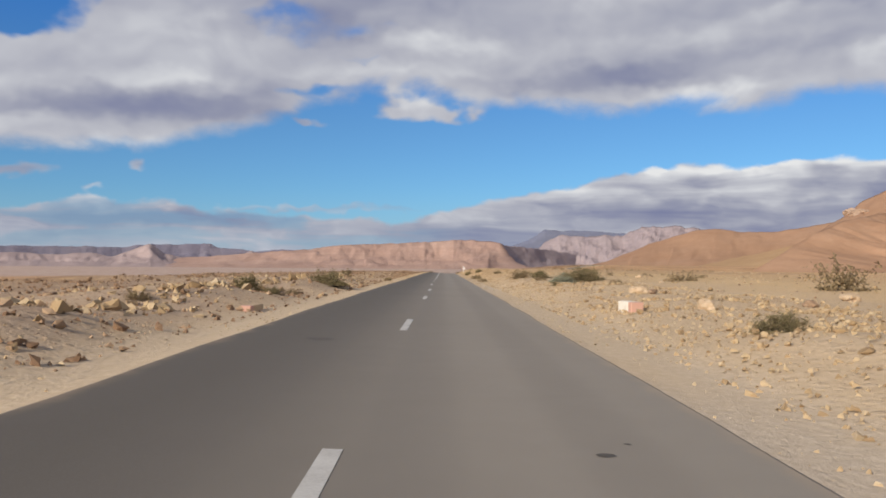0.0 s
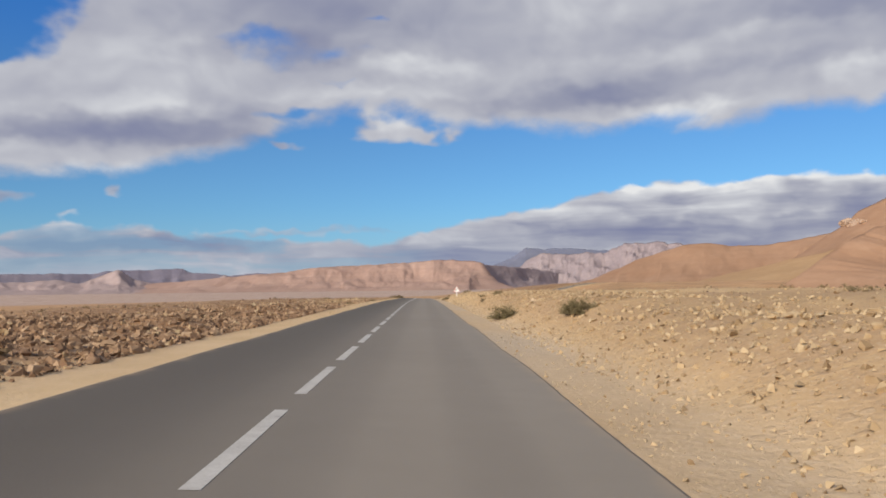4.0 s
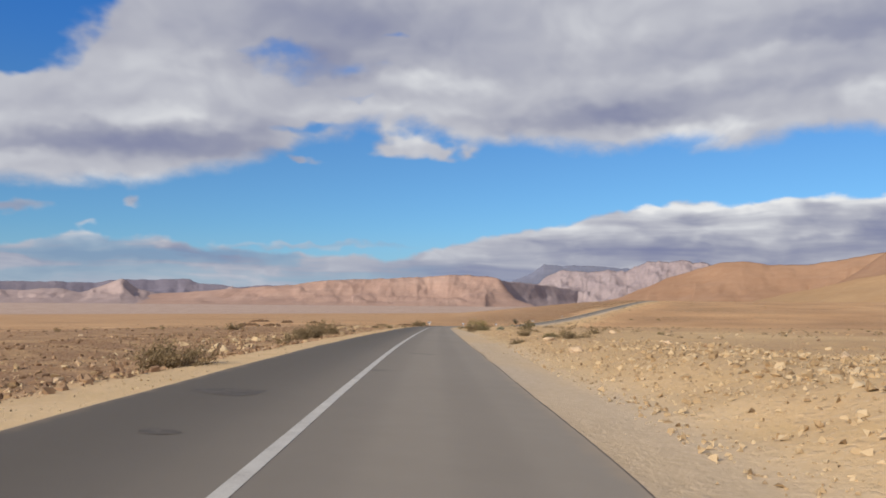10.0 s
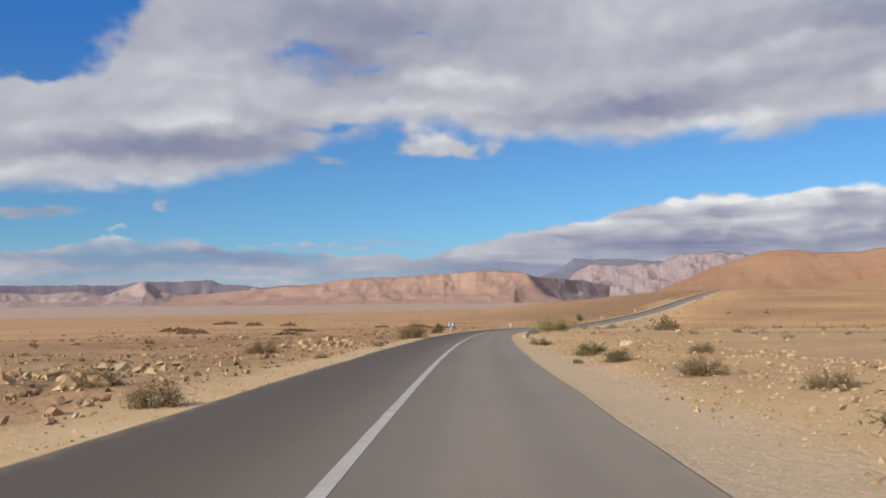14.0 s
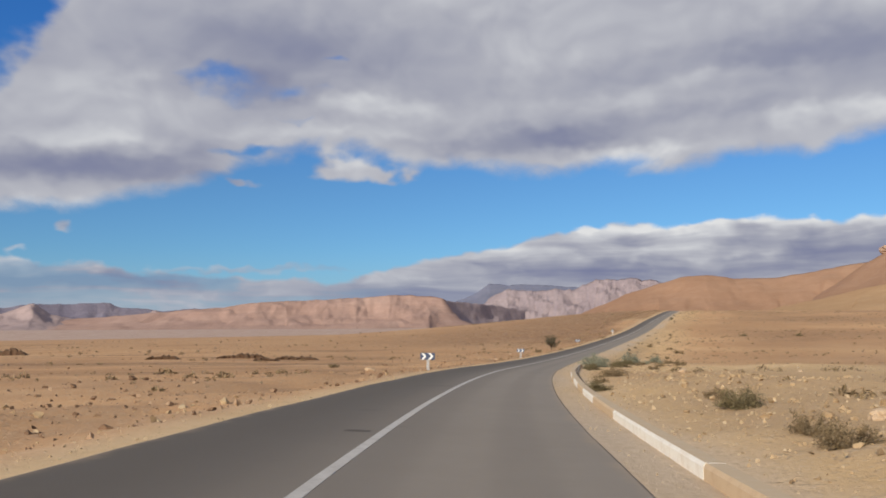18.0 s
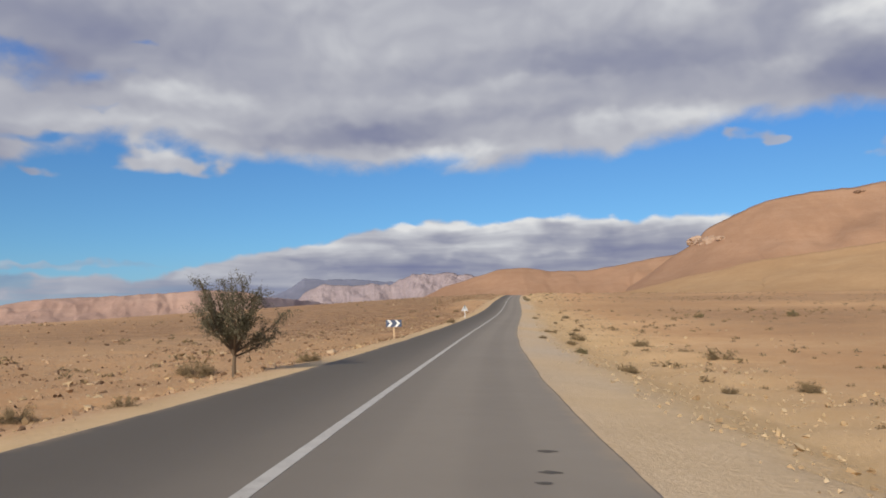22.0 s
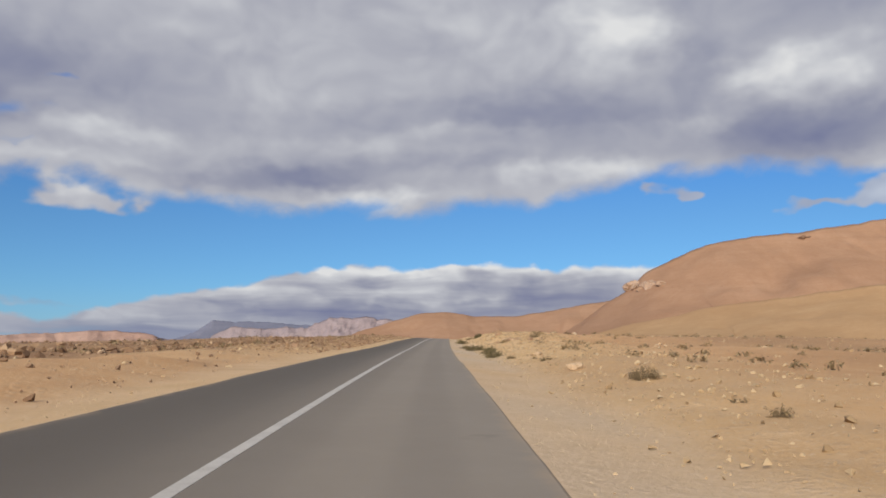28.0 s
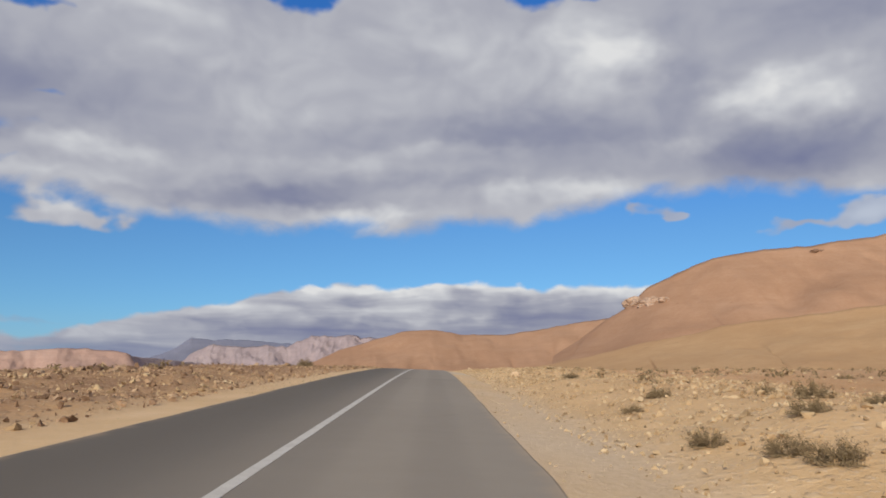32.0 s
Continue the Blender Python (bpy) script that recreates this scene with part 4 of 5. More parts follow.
def triangle(side, low, corner=0.04):
    """Outline of an upright triangle with rounded corners."""
    h = side * math.sqrt(3) / 2
    pts = []
    for (cx, cz), a0 in (((-side / 2, low), 150), ((side / 2, low), 270), ((0, low + h), 30)):
        mx, mz = 0 - cx, low + h / 3 - cz
        n = math.hypot(mx, mz)
        ox, oz = cx + mx / n * corner * 2, cz + mz / n * corner * 2
        pts += [(ox + corner * math.cos(radians(a0 + 24 * i)), oz + corner * math.sin(radians(a0 + 24 * i))) for i in range(6)]
    return pts


def warning_sign(m, label, post_h, side, back):
    thing = tagged(new("warning_sign"), label, "road sign")
    thing.matrix_world = m
    outline = triangle(side, post_h)
    mid = (0, post_h + side * 0.2887)
    inner = [(mid[0] + (x - mid[0]) * 0.86, mid[1] + (z - mid[1]) * 0.86) for x, z in outline]
    bm = bmesh.new()
    if back:
        box(bm, (-0.033, 0.03, -0.4), (0.033, 0.065, post_h + side * 0.40))
    else:
        box(bm, (-0.04, 0.03, -0.4), (0.04, 0.07, post_h + side * 0.6))
    part("post", soft(bm, 0.008), WHITE, thing, "white painted steel post")
    plate = part("panel", slab(outline, 0.0, 0.022), SIGN_BACK, thing, "grey metal back of the panel")
    part("face", slab(inner, -0.006, -0.001), WHITE, plate, "white sign face")
    rim = [(mid[0] + (x - mid[0]) * 0.90, mid[1] + (z - mid[1]) * 0.90) for x, z in outline]
    part("border", ring(outline, rim, -0.008, -0.001), RED, plate, "faded red border")
    # bend arrow: a stem that curves over to the right
    line = [(-0.145, 0.10), (-0.145, 0.20), (-0.125, 0.28), (-0.075, 0.345), (0.0, 0.39), (0.085, 0.42)]
    pts = []
    for sgn in (1, -1):
        side_pts = []
        for i, (x, z) in enumerate(line):
            x0, z0 = line[max(i - 1, 0)]
            x1, z1 = line[min(i + 1, len(line) - 1)]
            n = math.hypot(x1 - x0, z1 - z0)
            w = 0.033
            side_pts.append((x - sgn * (z1 - z0) / n * w, post_h + 0.06 + z + sgn * (x1 - x0) / n * w))
        pts += side_pts if sgn == 1 else side_pts[::-1]
    part("arrow", slab(pts, -0.010, -0.004), BLACK, plate, "dark curved arrow")
    if back:
        bm = bmesh.new()
        box(bm, (-0.03, 0.024, post_h + side * 0.2), (0.03, 0.085, post_h + side * 0.80))
        part("rail", soft(bm, 0.008), BLACK, plate, "dark steel rail up the middle of the back")
    for z in (0.2, 0.5):
        bm = bmesh.new()
        box(bm, (-0.07, 0.022, post_h + side * z), (0.07, 0.034, post_h + side * z + 0.035))
        part("bracket", bm, STEEL, thing)
    return thing


def chevron_sign(m, label, low, posts):
    thing = tagged(new("chevron_sign"), label, "road sign", group="chevron signs along the bend")
    thing.matrix_world = m
    w, h = 0.42, 0.39
    panel = part("panel", soft(slab([(-w, low), (w, low), (w, low + h), (-w, low + h)], 0.0, 0.025), 0.006, 1), NAVY, thing, "dark blue panel")
    for x0 in (-0.36, 0.04):
        a, b, t = 0.16, 0.195, 0.13
        pts = [(x0, low + 0.015), (x0 + t, low + 0.015), (x0 + t + a, low + b), (x0 + t, low + h - 0.015), (x0, low + h - 0.015), (x0 + a, low + b)]
        part("chevron", slab(pts, -0.006, -0.0005), WHITE, panel, "white arrow stripe")
    for x in posts:
        bm = bmesh.new()
        box(bm, (x - 0.035, 0.027, -0.4), (x + 0.035, 0.075, low + h - 0.05))
        part("post", soft(bm, 0.008), CONCRETE if len(posts) == 1 else STEEL, thing, "weathered post")
    bm = bmesh.new()
    box(bm, (-0.2, -0.02, -0.15), (0.2, 0.16, 0.035))
    part("footing", soft(bm, 0.02), CONCRETE, thing, "small concrete footing")
    return thing


warning_sign(pose(7.28, 222.16, 0.15, 0, 0, -2), "white triangular bend warning sign with a faded red border", 0.76, 0.95, False)
warning_sign(facing(63.26, 654.3, 203), "triangular warning sign seen from its grey back", 0.80, 0.80, True)
for x, y, turn, posts in ((1.95, 455.5, 6, (-0.05, 0.07)), (11.8, 512.7, 14, (-0.03, 0.06)), (25.04, 558.0, 17, (-0.05, 0.06)), (44.25, 609.9, 20, (0.0,))):
    chevron_sign(facing(x, y, turn), "dark blue bend sign with two white chevrons" + (" on one post" if len(posts) == 1 else " on two posts"), 0.68, posts)

# ---- kerb along the bend ----


def make_kerb():
    thing = tagged(new("kerb"), "low kerb of alternating whitewashed and bare concrete lengths", "kerb", kind="structure")
    spans = [(436, 440.5, 0), (440.5, 448.5, 1), (448.5, 452.6, 0), (452.6, 457.4, 1), (457.4, 462, 0), (462, 470, 1), (470, 475, 0), (475, 483, 1), (483, 488, 0), (488, 492.5, 1), (492.5, 496.5, 0), (496.5, 501.4, 1), (501.4, 505.4, 0), (505.4, 514, 1), (514, 518, 0), (518, 521.5, 1), (521.5, 525.8, 0), (525.8, 533.3, 1), (533.3, 539, 0)]
    for a, b, white in spans:
        ss = np.linspace(a + 0.02, b - 0.02, int((b - a) / 1.0) + 2)
        c = np.interp(ss, (430, 455, 462, 500, 545), (4.0, 4.02, 3.88, 4.0, 3.92))
        ring_pts = ((0.0, -0.4), (0.0, 0.205), (0.03, 0.25), (0.24, 0.255), (0.27, 0.225), (0.27, -0.4))
        v = np.stack([road_at(ss, c + o, h - 0.12) for o, h in ring_pts], 1)
        n, w = len(ss), len(ring_pts)
        k = np.arange(n * w).reshape(n, w)
        q = [(k[i, j], k[i + 1, j], k[i + 1, (j + 1) % w], k[i, (j + 1) % w]) for i in range(n - 1) for j in range(w)]
        bm = bmesh.new()
        vs = [bm.verts.new(p) for p in v.reshape(-1, 3)]
        for f in q:
            bm.faces.new([vs[i] for i in f])
        for end in (k[0], k[-1]):
            bm.faces.new([vs[i] for i in end])
        bmesh.ops.recalc_face_normals(bm, faces=bm.faces)
        for f in bm.faces:
            f.material_index = 1 if f.normal.z > 0.8 else 0
        me = bpy.data.meshes.new("kerb_length")
        bm.to_mesh(me)
        bm.free()
        for m in (WHITEWASH if white else CONCRETE, DUSTY):
            me.materials.append(m)
        part("kerb_length", me, None, thing, "whitewashed kerb length" if white else "bare sandy concrete kerb length")


make_kerb()


def parapet(x, y, bearing, width, height, red, length, mat, label):
    """A low block along the road: a red painted end, then the rest."""
    thing = tagged(new("culvert_parapet"), label, "parapet")
    thing.matrix_world = pose(x, y, sit(x, y, 0.02), 0, 0, -bearing)
    bm = bmesh.new()
    box(bm, (-width / 2, 0, -0.3), (width / 2, red - 0.002, height))
    part("painted_end", soft(bm, 0.03), FADED_RED, thing, "faded red painted end")
    bm = bmesh.new()
    box(bm, (-width / 2, red + 0.002, -0.3), (width / 2, length, height))
    part("block", soft(bm, 0.03), mat, thing)


parapet(6.2, 23.1, -5, 0.36, 0.30, 0.3, 1.2, WHITEWASH, "low concrete culvert parapet painted white and red")
parapet(-3.8, 19.5, 2, 0.26, 0.15, 0.3, 1.2, CONCRETE, "low bare concrete parapet with a faded red end beside the gravel")

# ---- shrubs and trees ----


def tubes(paths, sides=3):
    """One mesh of thin tapered tubes along paths of (point, radius)."""
    vs, fs = [], []
    for path in paths:
        base = len(vs)
        for i, (p, r) in enumerate(path):
            q = path[min(i + 1, len(path) - 1)][0] - path[max(i - 1, 0)][0]
            u = q.orthogonal().normalized()
            w = q.normalized().cross(u)
            for s in range(sides):
                a = 2 * math.pi * s / sides
                vs.append(p + (u * math.cos(a) + w * math.sin(a)) * r)
        for i in range(len(path) - 1):
            for s in range(sides):
                a, b = base + i * sides + s, base + i * sides + (s + 1) % sides
                fs.append((a, b, b + sides, a + sides))
    return fast_mesh("stems", [tuple(v) for v in vs], fs)


def leaf_quads(spots, rand, aspect=1.6):
    """One mesh of small bent leaves: (place, size)."""
    vs, fs = [], []
    for p, size in spots:
        a = Vector((rand.gauss(0, 1), rand.gauss(0, 1), rand.gauss(0, 1))).normalized()
        b = a.orthogonal().normalized()
        c = a.cross(b)
        n = len(vs)
        vs += [p - b * size * 0.5, p + c * size * aspect * 0.5 + a * size * 0.12, p + b * size * 0.5, p - c * size * aspect * 0.5 + a * size * 0.12]
        fs.append((n, n + 1, n + 2, n + 3))
    return fast_mesh("foliage", [tuple(v) for v in vs], fs, flat=True)


def shrub_meshes(kind, seed, fine=1.0):
    """Stems and foliage of a shrub one metre across."""
    rand = random.Random(seed)
    stems, spots = [], []
    upright = kind == 3
    grow = 1.0 if fine == 1 else 1.9
    n = int((70 if upright else 75) * (1.0 if fine == 1 else 0.45))
    lobes = [(rand.uniform(0, 6.28), rand.uniform(0.7, 1.12)) for _ in range(5)]
    for _ in range(n):
        az = rand.uniform(0, 6.28)
        tilt = rand.uniform(0.02, 0.95) if upright else math.acos(rand.uniform(0.02, 1.0))
        gain = 1.0 + 0.28 * sum(math.cos(az - a) * (g - 0.9) for a, g in lobes)
        length = (rand.uniform(0.75, 1.25) if upright else rand.uniform(0.36, 0.56)) * gain
        d = Vector((math.cos(az) * math.sin(tilt), math.sin(az) * math.sin(tilt), math.cos(tilt) * (1.0 if upright else 1.15)))
        root = Vector((math.cos(az), math.sin(az), 0)) * rand.uniform(0, 0.16) - Vector((0, 0, 0.06))
        bend = Vector((rand.gauss(0, 1), rand.gauss(0, 1), rand.gauss(0, 0.5))) * length * 0.13
        pts = [root + d * length * f + bend * f * f + Vector((0, 0, -0.05 * f * f * math.sin(tilt))) for f in (0, 0.4, 0.75, 1.0)]
        stems.append([(p, r * (0.45 if upright else 1.0)) for p, r in zip(pts, (0.010, 0.007, 0.005, 0.002))])
        if kind in (1, 2):
            # leaves gather in lumps, with gaps between
            for g in range(3):
                f = rand.uniform(0.55, 1.0)
                centre = pts[0].lerp(pts[3], f)
                r = rand.uniform(0.045, 0.085)
                for _ in range(int(30 * fine)):
                    p = centre + Vector((rand.gauss(0, 1), rand.gauss(0, 1), rand.gauss(0, 0.8))) * r
                    p.z = max(p.z, 0.0)
                    spots.append((p, rand.uniform(0.5, 1.2) * 0.026 * grow))
            continue
        for _ in range(int((90 if upright else 80) * fine)):
            f = rand.uniform(0.35, 1.03) if upright else rand.uniform(0.3, 1.05) ** 0.8
            p = pts[0].lerp(pts[3], min(f, 1.0)) + bend * (f * f - f) * 0.6
            s = 0.10 if upright else 0.08
            p = p + Vector((rand.gauss(0, 1), rand.gauss(0, 1), rand.gauss(0, 1))) * s * 0.55
            p.z = max(p.z, 0.0)
            spots.append((p, rand.uniform(0.5, 1.2) * (0.018 if upright else 0.018) * grow))
    return tubes(stems), leaf_quads(spots, rand, 1.5 if kind in (1, 2) else 2.8)


KINDS = ((DRY, "dry_shrub", "dry brown desert shrub on stony ground"), (OLIVE, "green_shrub", "olive-green rounded desert shrub"),
         (GREY_LEAF, "saltbush", "grey-green leafy saltbush on sandy ground"), (BROOM, "broom_bush", "tall yellow-green upright broom bush"))
MODELS = {}
for kind, (mat, name, label) in enumerate(KINDS):
    for variant in range(6):
        stems, leaves = shrub_meshes(kind, 100 + kind * 10 + variant, 1.0 if variant < 3 else 0.3)
        stems.materials.append(BARK if kind in (1, 2) else mat)
        leaves.materials.append(mat)
        MODELS[kind, variant] = stems, leaves


def shrub(x, y, size, kind, i):
    mat, name, label = KINDS[kind]
    thing = tagged(new(name), ("small " if size < 0.55 else "large " if size > 1.6 else "") + label, "shrub", group="shrubs beside the road")
    r = random.Random(i * 7 + 3)
    tall = size * r.uniform(0.8, 1.1)
    thing.matrix_world = pose(x, y, sit(x, y, 0.02), 0, 0, r.uniform(0, 360)) @ Matrix.Diagonal((size * r.uniform(0.9, 1.1), size, tall, 1))
    off, _ = across(x, y)
    near = -11 < off < 13 and size > 0.4
    stems, leaves = MODELS[kind, i % 3 + (0 if near else 3)]
    part("woody_base", stems, BARK, thing)
    part("foliage", leaves, mat, thing)


SHRUBS = []
SHRUBS += [(6.9, 15.1, 0.89, 1), (-6.3, 19.5, 0.56, 0), (-4.5, 26.2, 0.54, 1), (-6.1, 29.3, 1.12, 1), (-4.5, 29.6, 0.61, 0), (-4.4, 38.4, 1.54, 1), (-3.9, 39.5, 0.38, 0), (21.7, 43.1, 2.93, 0), (7.2, 45.9, 0.56, 1), (8.3, 51.5, 1.51, 2), (12.2, 54.0, 0.81, 0), (10.6, 57.6, 2.37, 1), (8.5, 64.6, 0.93, 0), (-3.3, 65.4, 0.65, 0), (19.8, 65.8, 2.32, 0), (-3.4, 69.0, 0.35, 0), (9.1, 69.9, 1.42, 1), (7.5, 70.2, 1.43, 0), (-7.1, 71.9, 0.58, 0), (5.0, 81.1, 0.98, 0), (-8.5, 83.0, 1.09, 0), (18.9, 88.5, 0.82, 0), (7.4, 95.1, 0.88, 0), (10.8, 95.7, 0.90, 0), (5.1, 98.1, 1.09, 0)]
SHRUBS += [(7.0, 131.0, 0.96, 1), (5.7, 141.0, 1.18, 1), (8.3, 168.9, 0.45, 0), (7.1, 170.6, 0.63, 0), (-3.5, 170.8, 0.56, 0), (8.4, 172.3, 0.78, 1), (8.5, 175.0, 0.51, 0), (7.4, 176.5, 0.54, 0), (6.1, 177.3, 0.21, 0), (-2.7, 189.3, 0.62, 0), (-9.4, 208.3, 0.89, 0), (9.5, 225.0, 0.44, 0), (5.8, 227.5, 0.96, 0), (6.0, 230.6, 0.70, 1), (6.2, 231.3, 0.92, 1), (9.9, 240.7, 1.48, 0), (-1.8, 245.6, 0.48, 0), (-2.1, 252.6, 0.34, 0), (11.2, 261.9, 1.42, 0), (-3.2, 263.2, 0.73, 0), (7.7, 263.8, 0.75, 0), (17.3, 264.3, 1.69, 1), (-1.7, 264.6, 1.48, 0), (13.5, 269.8, 1.53, 0), (18.2, 270.6, 1.51, 0)]
SHRUBS += [(-2.8, 281.0, 1.51, 0), (-13.4, 289.6, 1.50, 0), (-4.6, 304.1, 0.71, 0), (7.1, 306.1, 0.76, 0), (9.7, 306.2, 1.12, 0), (-5.0, 308.7, 1.04, 0), (-4.3, 310.4, 2.01, 0), (-5.1, 312.1, 0.85, 0), (10.0, 314.5, 0.84, 1), (12.4, 316.6, 1.43, 0), (10.8, 320.1, 1.01, 1), (-5.1, 322.4, 2.38, 0), (9.6, 325.8, 1.04, 0), (-5.6, 333.3, 1.02, 0), (16.5, 333.8, 1.62, 0), (11.6, 334.2, 0.92, 0), (-4.3, 336.1, 0.56, 0), (12.1, 341.2, 0.70, 0), (-16.6, 344.9, 1.66, 0), (15.7, 346.8, 0.73, 0), (-3.1, 351.3, 0.52, 0), (-2.0, 354.5, 0.61, 1), (7.0, 354.8, 0.85, 0), (-3.7, 356.1, 0.57, 0), (8.9, 365.7, 1.81, 1)]
SHRUBS += [(8.9, 367.0, 1.18, 1), (14.6, 368.2, 1.30, 0), (8.1, 370.9, 2.25, 0), (-1.2, 375.5, 0.75, 0), (11.9, 375.6, 1.03, 2), (15.5, 377.4, 1.66, 1), (-3.5, 379.0, 0.83, 0), (9.7, 379.2, 0.84, 0), (9.2, 385.4, 1.12, 0), (-1.4, 390.8, 0.41, 0), (8.3, 392.2, 0.89, 1), (7.0, 392.8, 0.45, 1), (11.4, 393.4, 0.76, 0), (-5.5, 399.7, 1.34, 0), (8.6, 400.0, 1.30, 1), (-0.8, 403.2, 0.55, 0), (7.9, 415.2, 1.32, 0), (-0.4, 421.8, 2.15, 0), (24.6, 452.2, 3.20, 1), (0.5, 452.9, 1.15, 1), (12.3, 453.0, 0.34, 0), (11.1, 455.2, 0.98, 2), (12.3, 455.7, 1.95, 3), (11.1, 457.3, 1.35, 2), (14.4, 458.2, 1.90, 3)]
SHRUBS += [(-1.9, 461.3, 0.62, 0), (14.6, 466.4, 1.60, 1), (15.2, 476.2, 0.78, 0), (15.5, 477.7, 0.73, 0), (17.3, 484.2, 0.99, 1), (18.1, 487.6, 0.66, 0), (16.3, 493.2, 0.88, 1), (18.1, 499.5, 0.65, 0), (20.2, 504.6, 1.19, 0), (20.0, 506.8, 0.49, 0), (24.1, 524.4, 0.40, 1), (25.1, 527.7, 1.14, 1), (24.9, 528.9, 0.46, 1), (5.6, 530.7, 0.97, 0), (32.5, 535.3, 0.99, 0), (28.0, 536.7, 1.82, 2), (37.0, 541.2, 1.08, 0), (28.9, 541.6, 2.10, 2), (35.3, 541.8, 0.95, 0), (31.6, 542.1, 1.62, 1), (34.3, 544.4, 0.89, 0), (33.5, 550.1, 0.95, 1), (40.2, 553.5, 1.04, 0), (34.4, 557.1, 0.90, 2), (22.6, 557.2, 0.46, 0)]
SHRUBS += [(36.9, 557.4, 1.39, 1), (39.6, 559.4, 0.96, 2), (23.2, 560.8, 0.55, 0), (38.8, 562.1, 2.59, 2), (27.2, 564.0, 0.32, 0), (26.1, 565.9, 0.43, 0), (45.9, 574.3, 1.98, 2), (32.6, 578.9, 0.40, 0), (30.4, 583.4, 0.73, 0), (49.3, 587.8, 0.52, 0), (52.5, 588.1, 0.80, 0), (47.4, 590.5, 0.67, 0), (37.0, 591.1, 0.69, 0), (33.8, 592.3, 1.08, 0), (50.2, 599.5, 0.55, 1), (59.9, 603.2, 1.70, 0), (54.0, 608.4, 0.56, 0), (61.6, 609.1, 0.62, 0), (45.0, 610.9, 0.27, 0), (53.8, 611.8, 0.48, 0), (61.1, 612.5, 0.48, 0), (63.0, 616.2, 1.21, 0), (61.2, 622.1, 1.11, 0), (59.6, 624.1, 0.50, 0), (60.8, 625.5, 0.52, 0)]
SHRUBS += [(63.0, 626.8, 0.68, 0), (67.3, 634.9, 0.75, 0), (56.8, 639.3, 0.96, 0), (71.6, 648.6, 0.55, 0), (71.3, 653.4, 0.70, 0), (109.1, 656.8, 1.77, 1), (76.8, 658.0, 0.44, 0), (96.9, 659.6, 1.48, 1), (62.7, 662.8, 0.70, 0), (81.2, 666.2, 0.98, 0), (77.9, 667.5, 0.47, 0), (87.3, 680.9, 0.58, 0), (72.1, 684.7, 0.77, 0), (102.6, 722.0, 0.39, 0), (103.5, 723.9, 0.34, 0), (105.6, 729.7, 0.76, 0), (111.3, 744.8, 0.57, 0), (113.9, 745.6, 0.42, 0), (112.1, 747.4, 0.37, 0), (111.5, 748.6, 0.43, 0), (112.4, 752.4, 1.00, 1), (116.0, 760.5, 0.87, 1), (119.2, 768.9, 0.81, 1), (121.7, 769.6, 0.57, 0), (119.0, 769.7, 1.04, 1)]
SHRUBS += [(120.7, 769.7, 0.27, 0), (120.9, 775.3, 0.65, 1), (129.4, 778.9, 0.97, 0), (129.8, 796.3, 1.11, 1), (130.6, 796.3, 0.37, 1), (133.8, 800.5, 1.12, 1), (136.7, 809.3, 0.56, 0), (139.4, 814.4, 0.58, 0), (139.5, 815.1, 0.54, 0), (141.5, 816.6, 0.53, 0), (139.8, 816.8, 0.46, 0), (146.6, 819.7, 0.58, 0), (147.0, 821.7, 0.83, 0), (143.0, 822.9, 0.51, 0), (147.4, 823.5, 0.45, 0), (145.2, 824.8, 0.66, 0), (150.7, 837.6, 0.72, 0), (149.3, 876.0, 1.19, 0)]
for i, (x, y, size, kind) in enumerate(SHRUBS):
    shrub(x, y, size, kind, i)


def scatter_shrubs():
    """Smaller tufts further out on both sides."""
    n = 0
    while n < 200:
        y = rng.uniform(40, 1050)
        side = 1 if rng.random() < 0.62 else -1
        e = 9 + 150 * rng.random() ** 1.4
        x = float(np.interp(y, RY, RX)) + side * (e + 3)
        if fbm(np.array([x * 0.03]), np.array([y * 0.03]), 3, 90)[0] < -0.02:
            continue
        shrub(x, y, float(rng.uniform(0.3, 0.85)), 0 if rng.random() < 0.75 else 1, 500 + n)
        n += 1


scatter_shrubs()


def far_tufts():
    """The countless low tufts of the flats, joined."""
    r = np.random.default_rng(91)
    n = 30000
    y, side = r.uniform(60, 1150, n), np.where(r.random(n) < 0.62, 1, -1)
    e = np.where(y > 430, 7, 16) + 240 * r.random(n) ** 1.5
    x = np.interp(y, RY, RX) + side * (e + 3)
    keep = fbm(x * 0.03, y * 0.08, 3, 92) > r.normal(0.10, 0.07, n)
    keep &= r.random(n) < np.where(y > 430, 1.0, 0.5)
    x, y = x[keep], y[keep]
    n, w = len(x), 28
    size = 0.25 + 0.55 * r.random(n) ** 1.6
    z = ground_z(x, y)
    # each tuft is a small dome of bent blades
    az, tilt, reach = r.uniform(0, 6.283, (n, w)), np.arccos(r.uniform(0.05, 1, (n, w))), r.uniform(0.25, 0.55, (n, w))
    c = np.stack((np.cos(az) * np.sin(tilt), np.sin(az) * np.sin(tilt), np.cos(tilt) * 0.85), -1) * (reach * size[:, None])[..., None]
    c = c + np.stack((x, y, z), -1)[:, None]
    u = r.normal(0, 1, (n, w, 3))
    u /= np.linalg.norm(u, axis=2, keepdims=True)
    v = np.cross(u, r.normal(0, 1, (n, w, 3)))
    v /= np.linalg.norm(v, axis=2, keepdims=True)
    k = (size[:, None] * r.uniform(0.10, 0.20, (n, w)))[..., None]
    quads = np.stack((c - u * k * 0.36, c + v * k, c + u * k * 0.36, c - v * k), 2)
    me = fast_mesh("low_tufts", quads.reshape(-1, 3), np.arange(n * w * 4).reshape(-1, 4), flat=True)
    me.materials.append(DRY)
    tagged(new("low_tufts", me), "countless low dry tufts dotted over the flats", "tufts", kind="stuff")


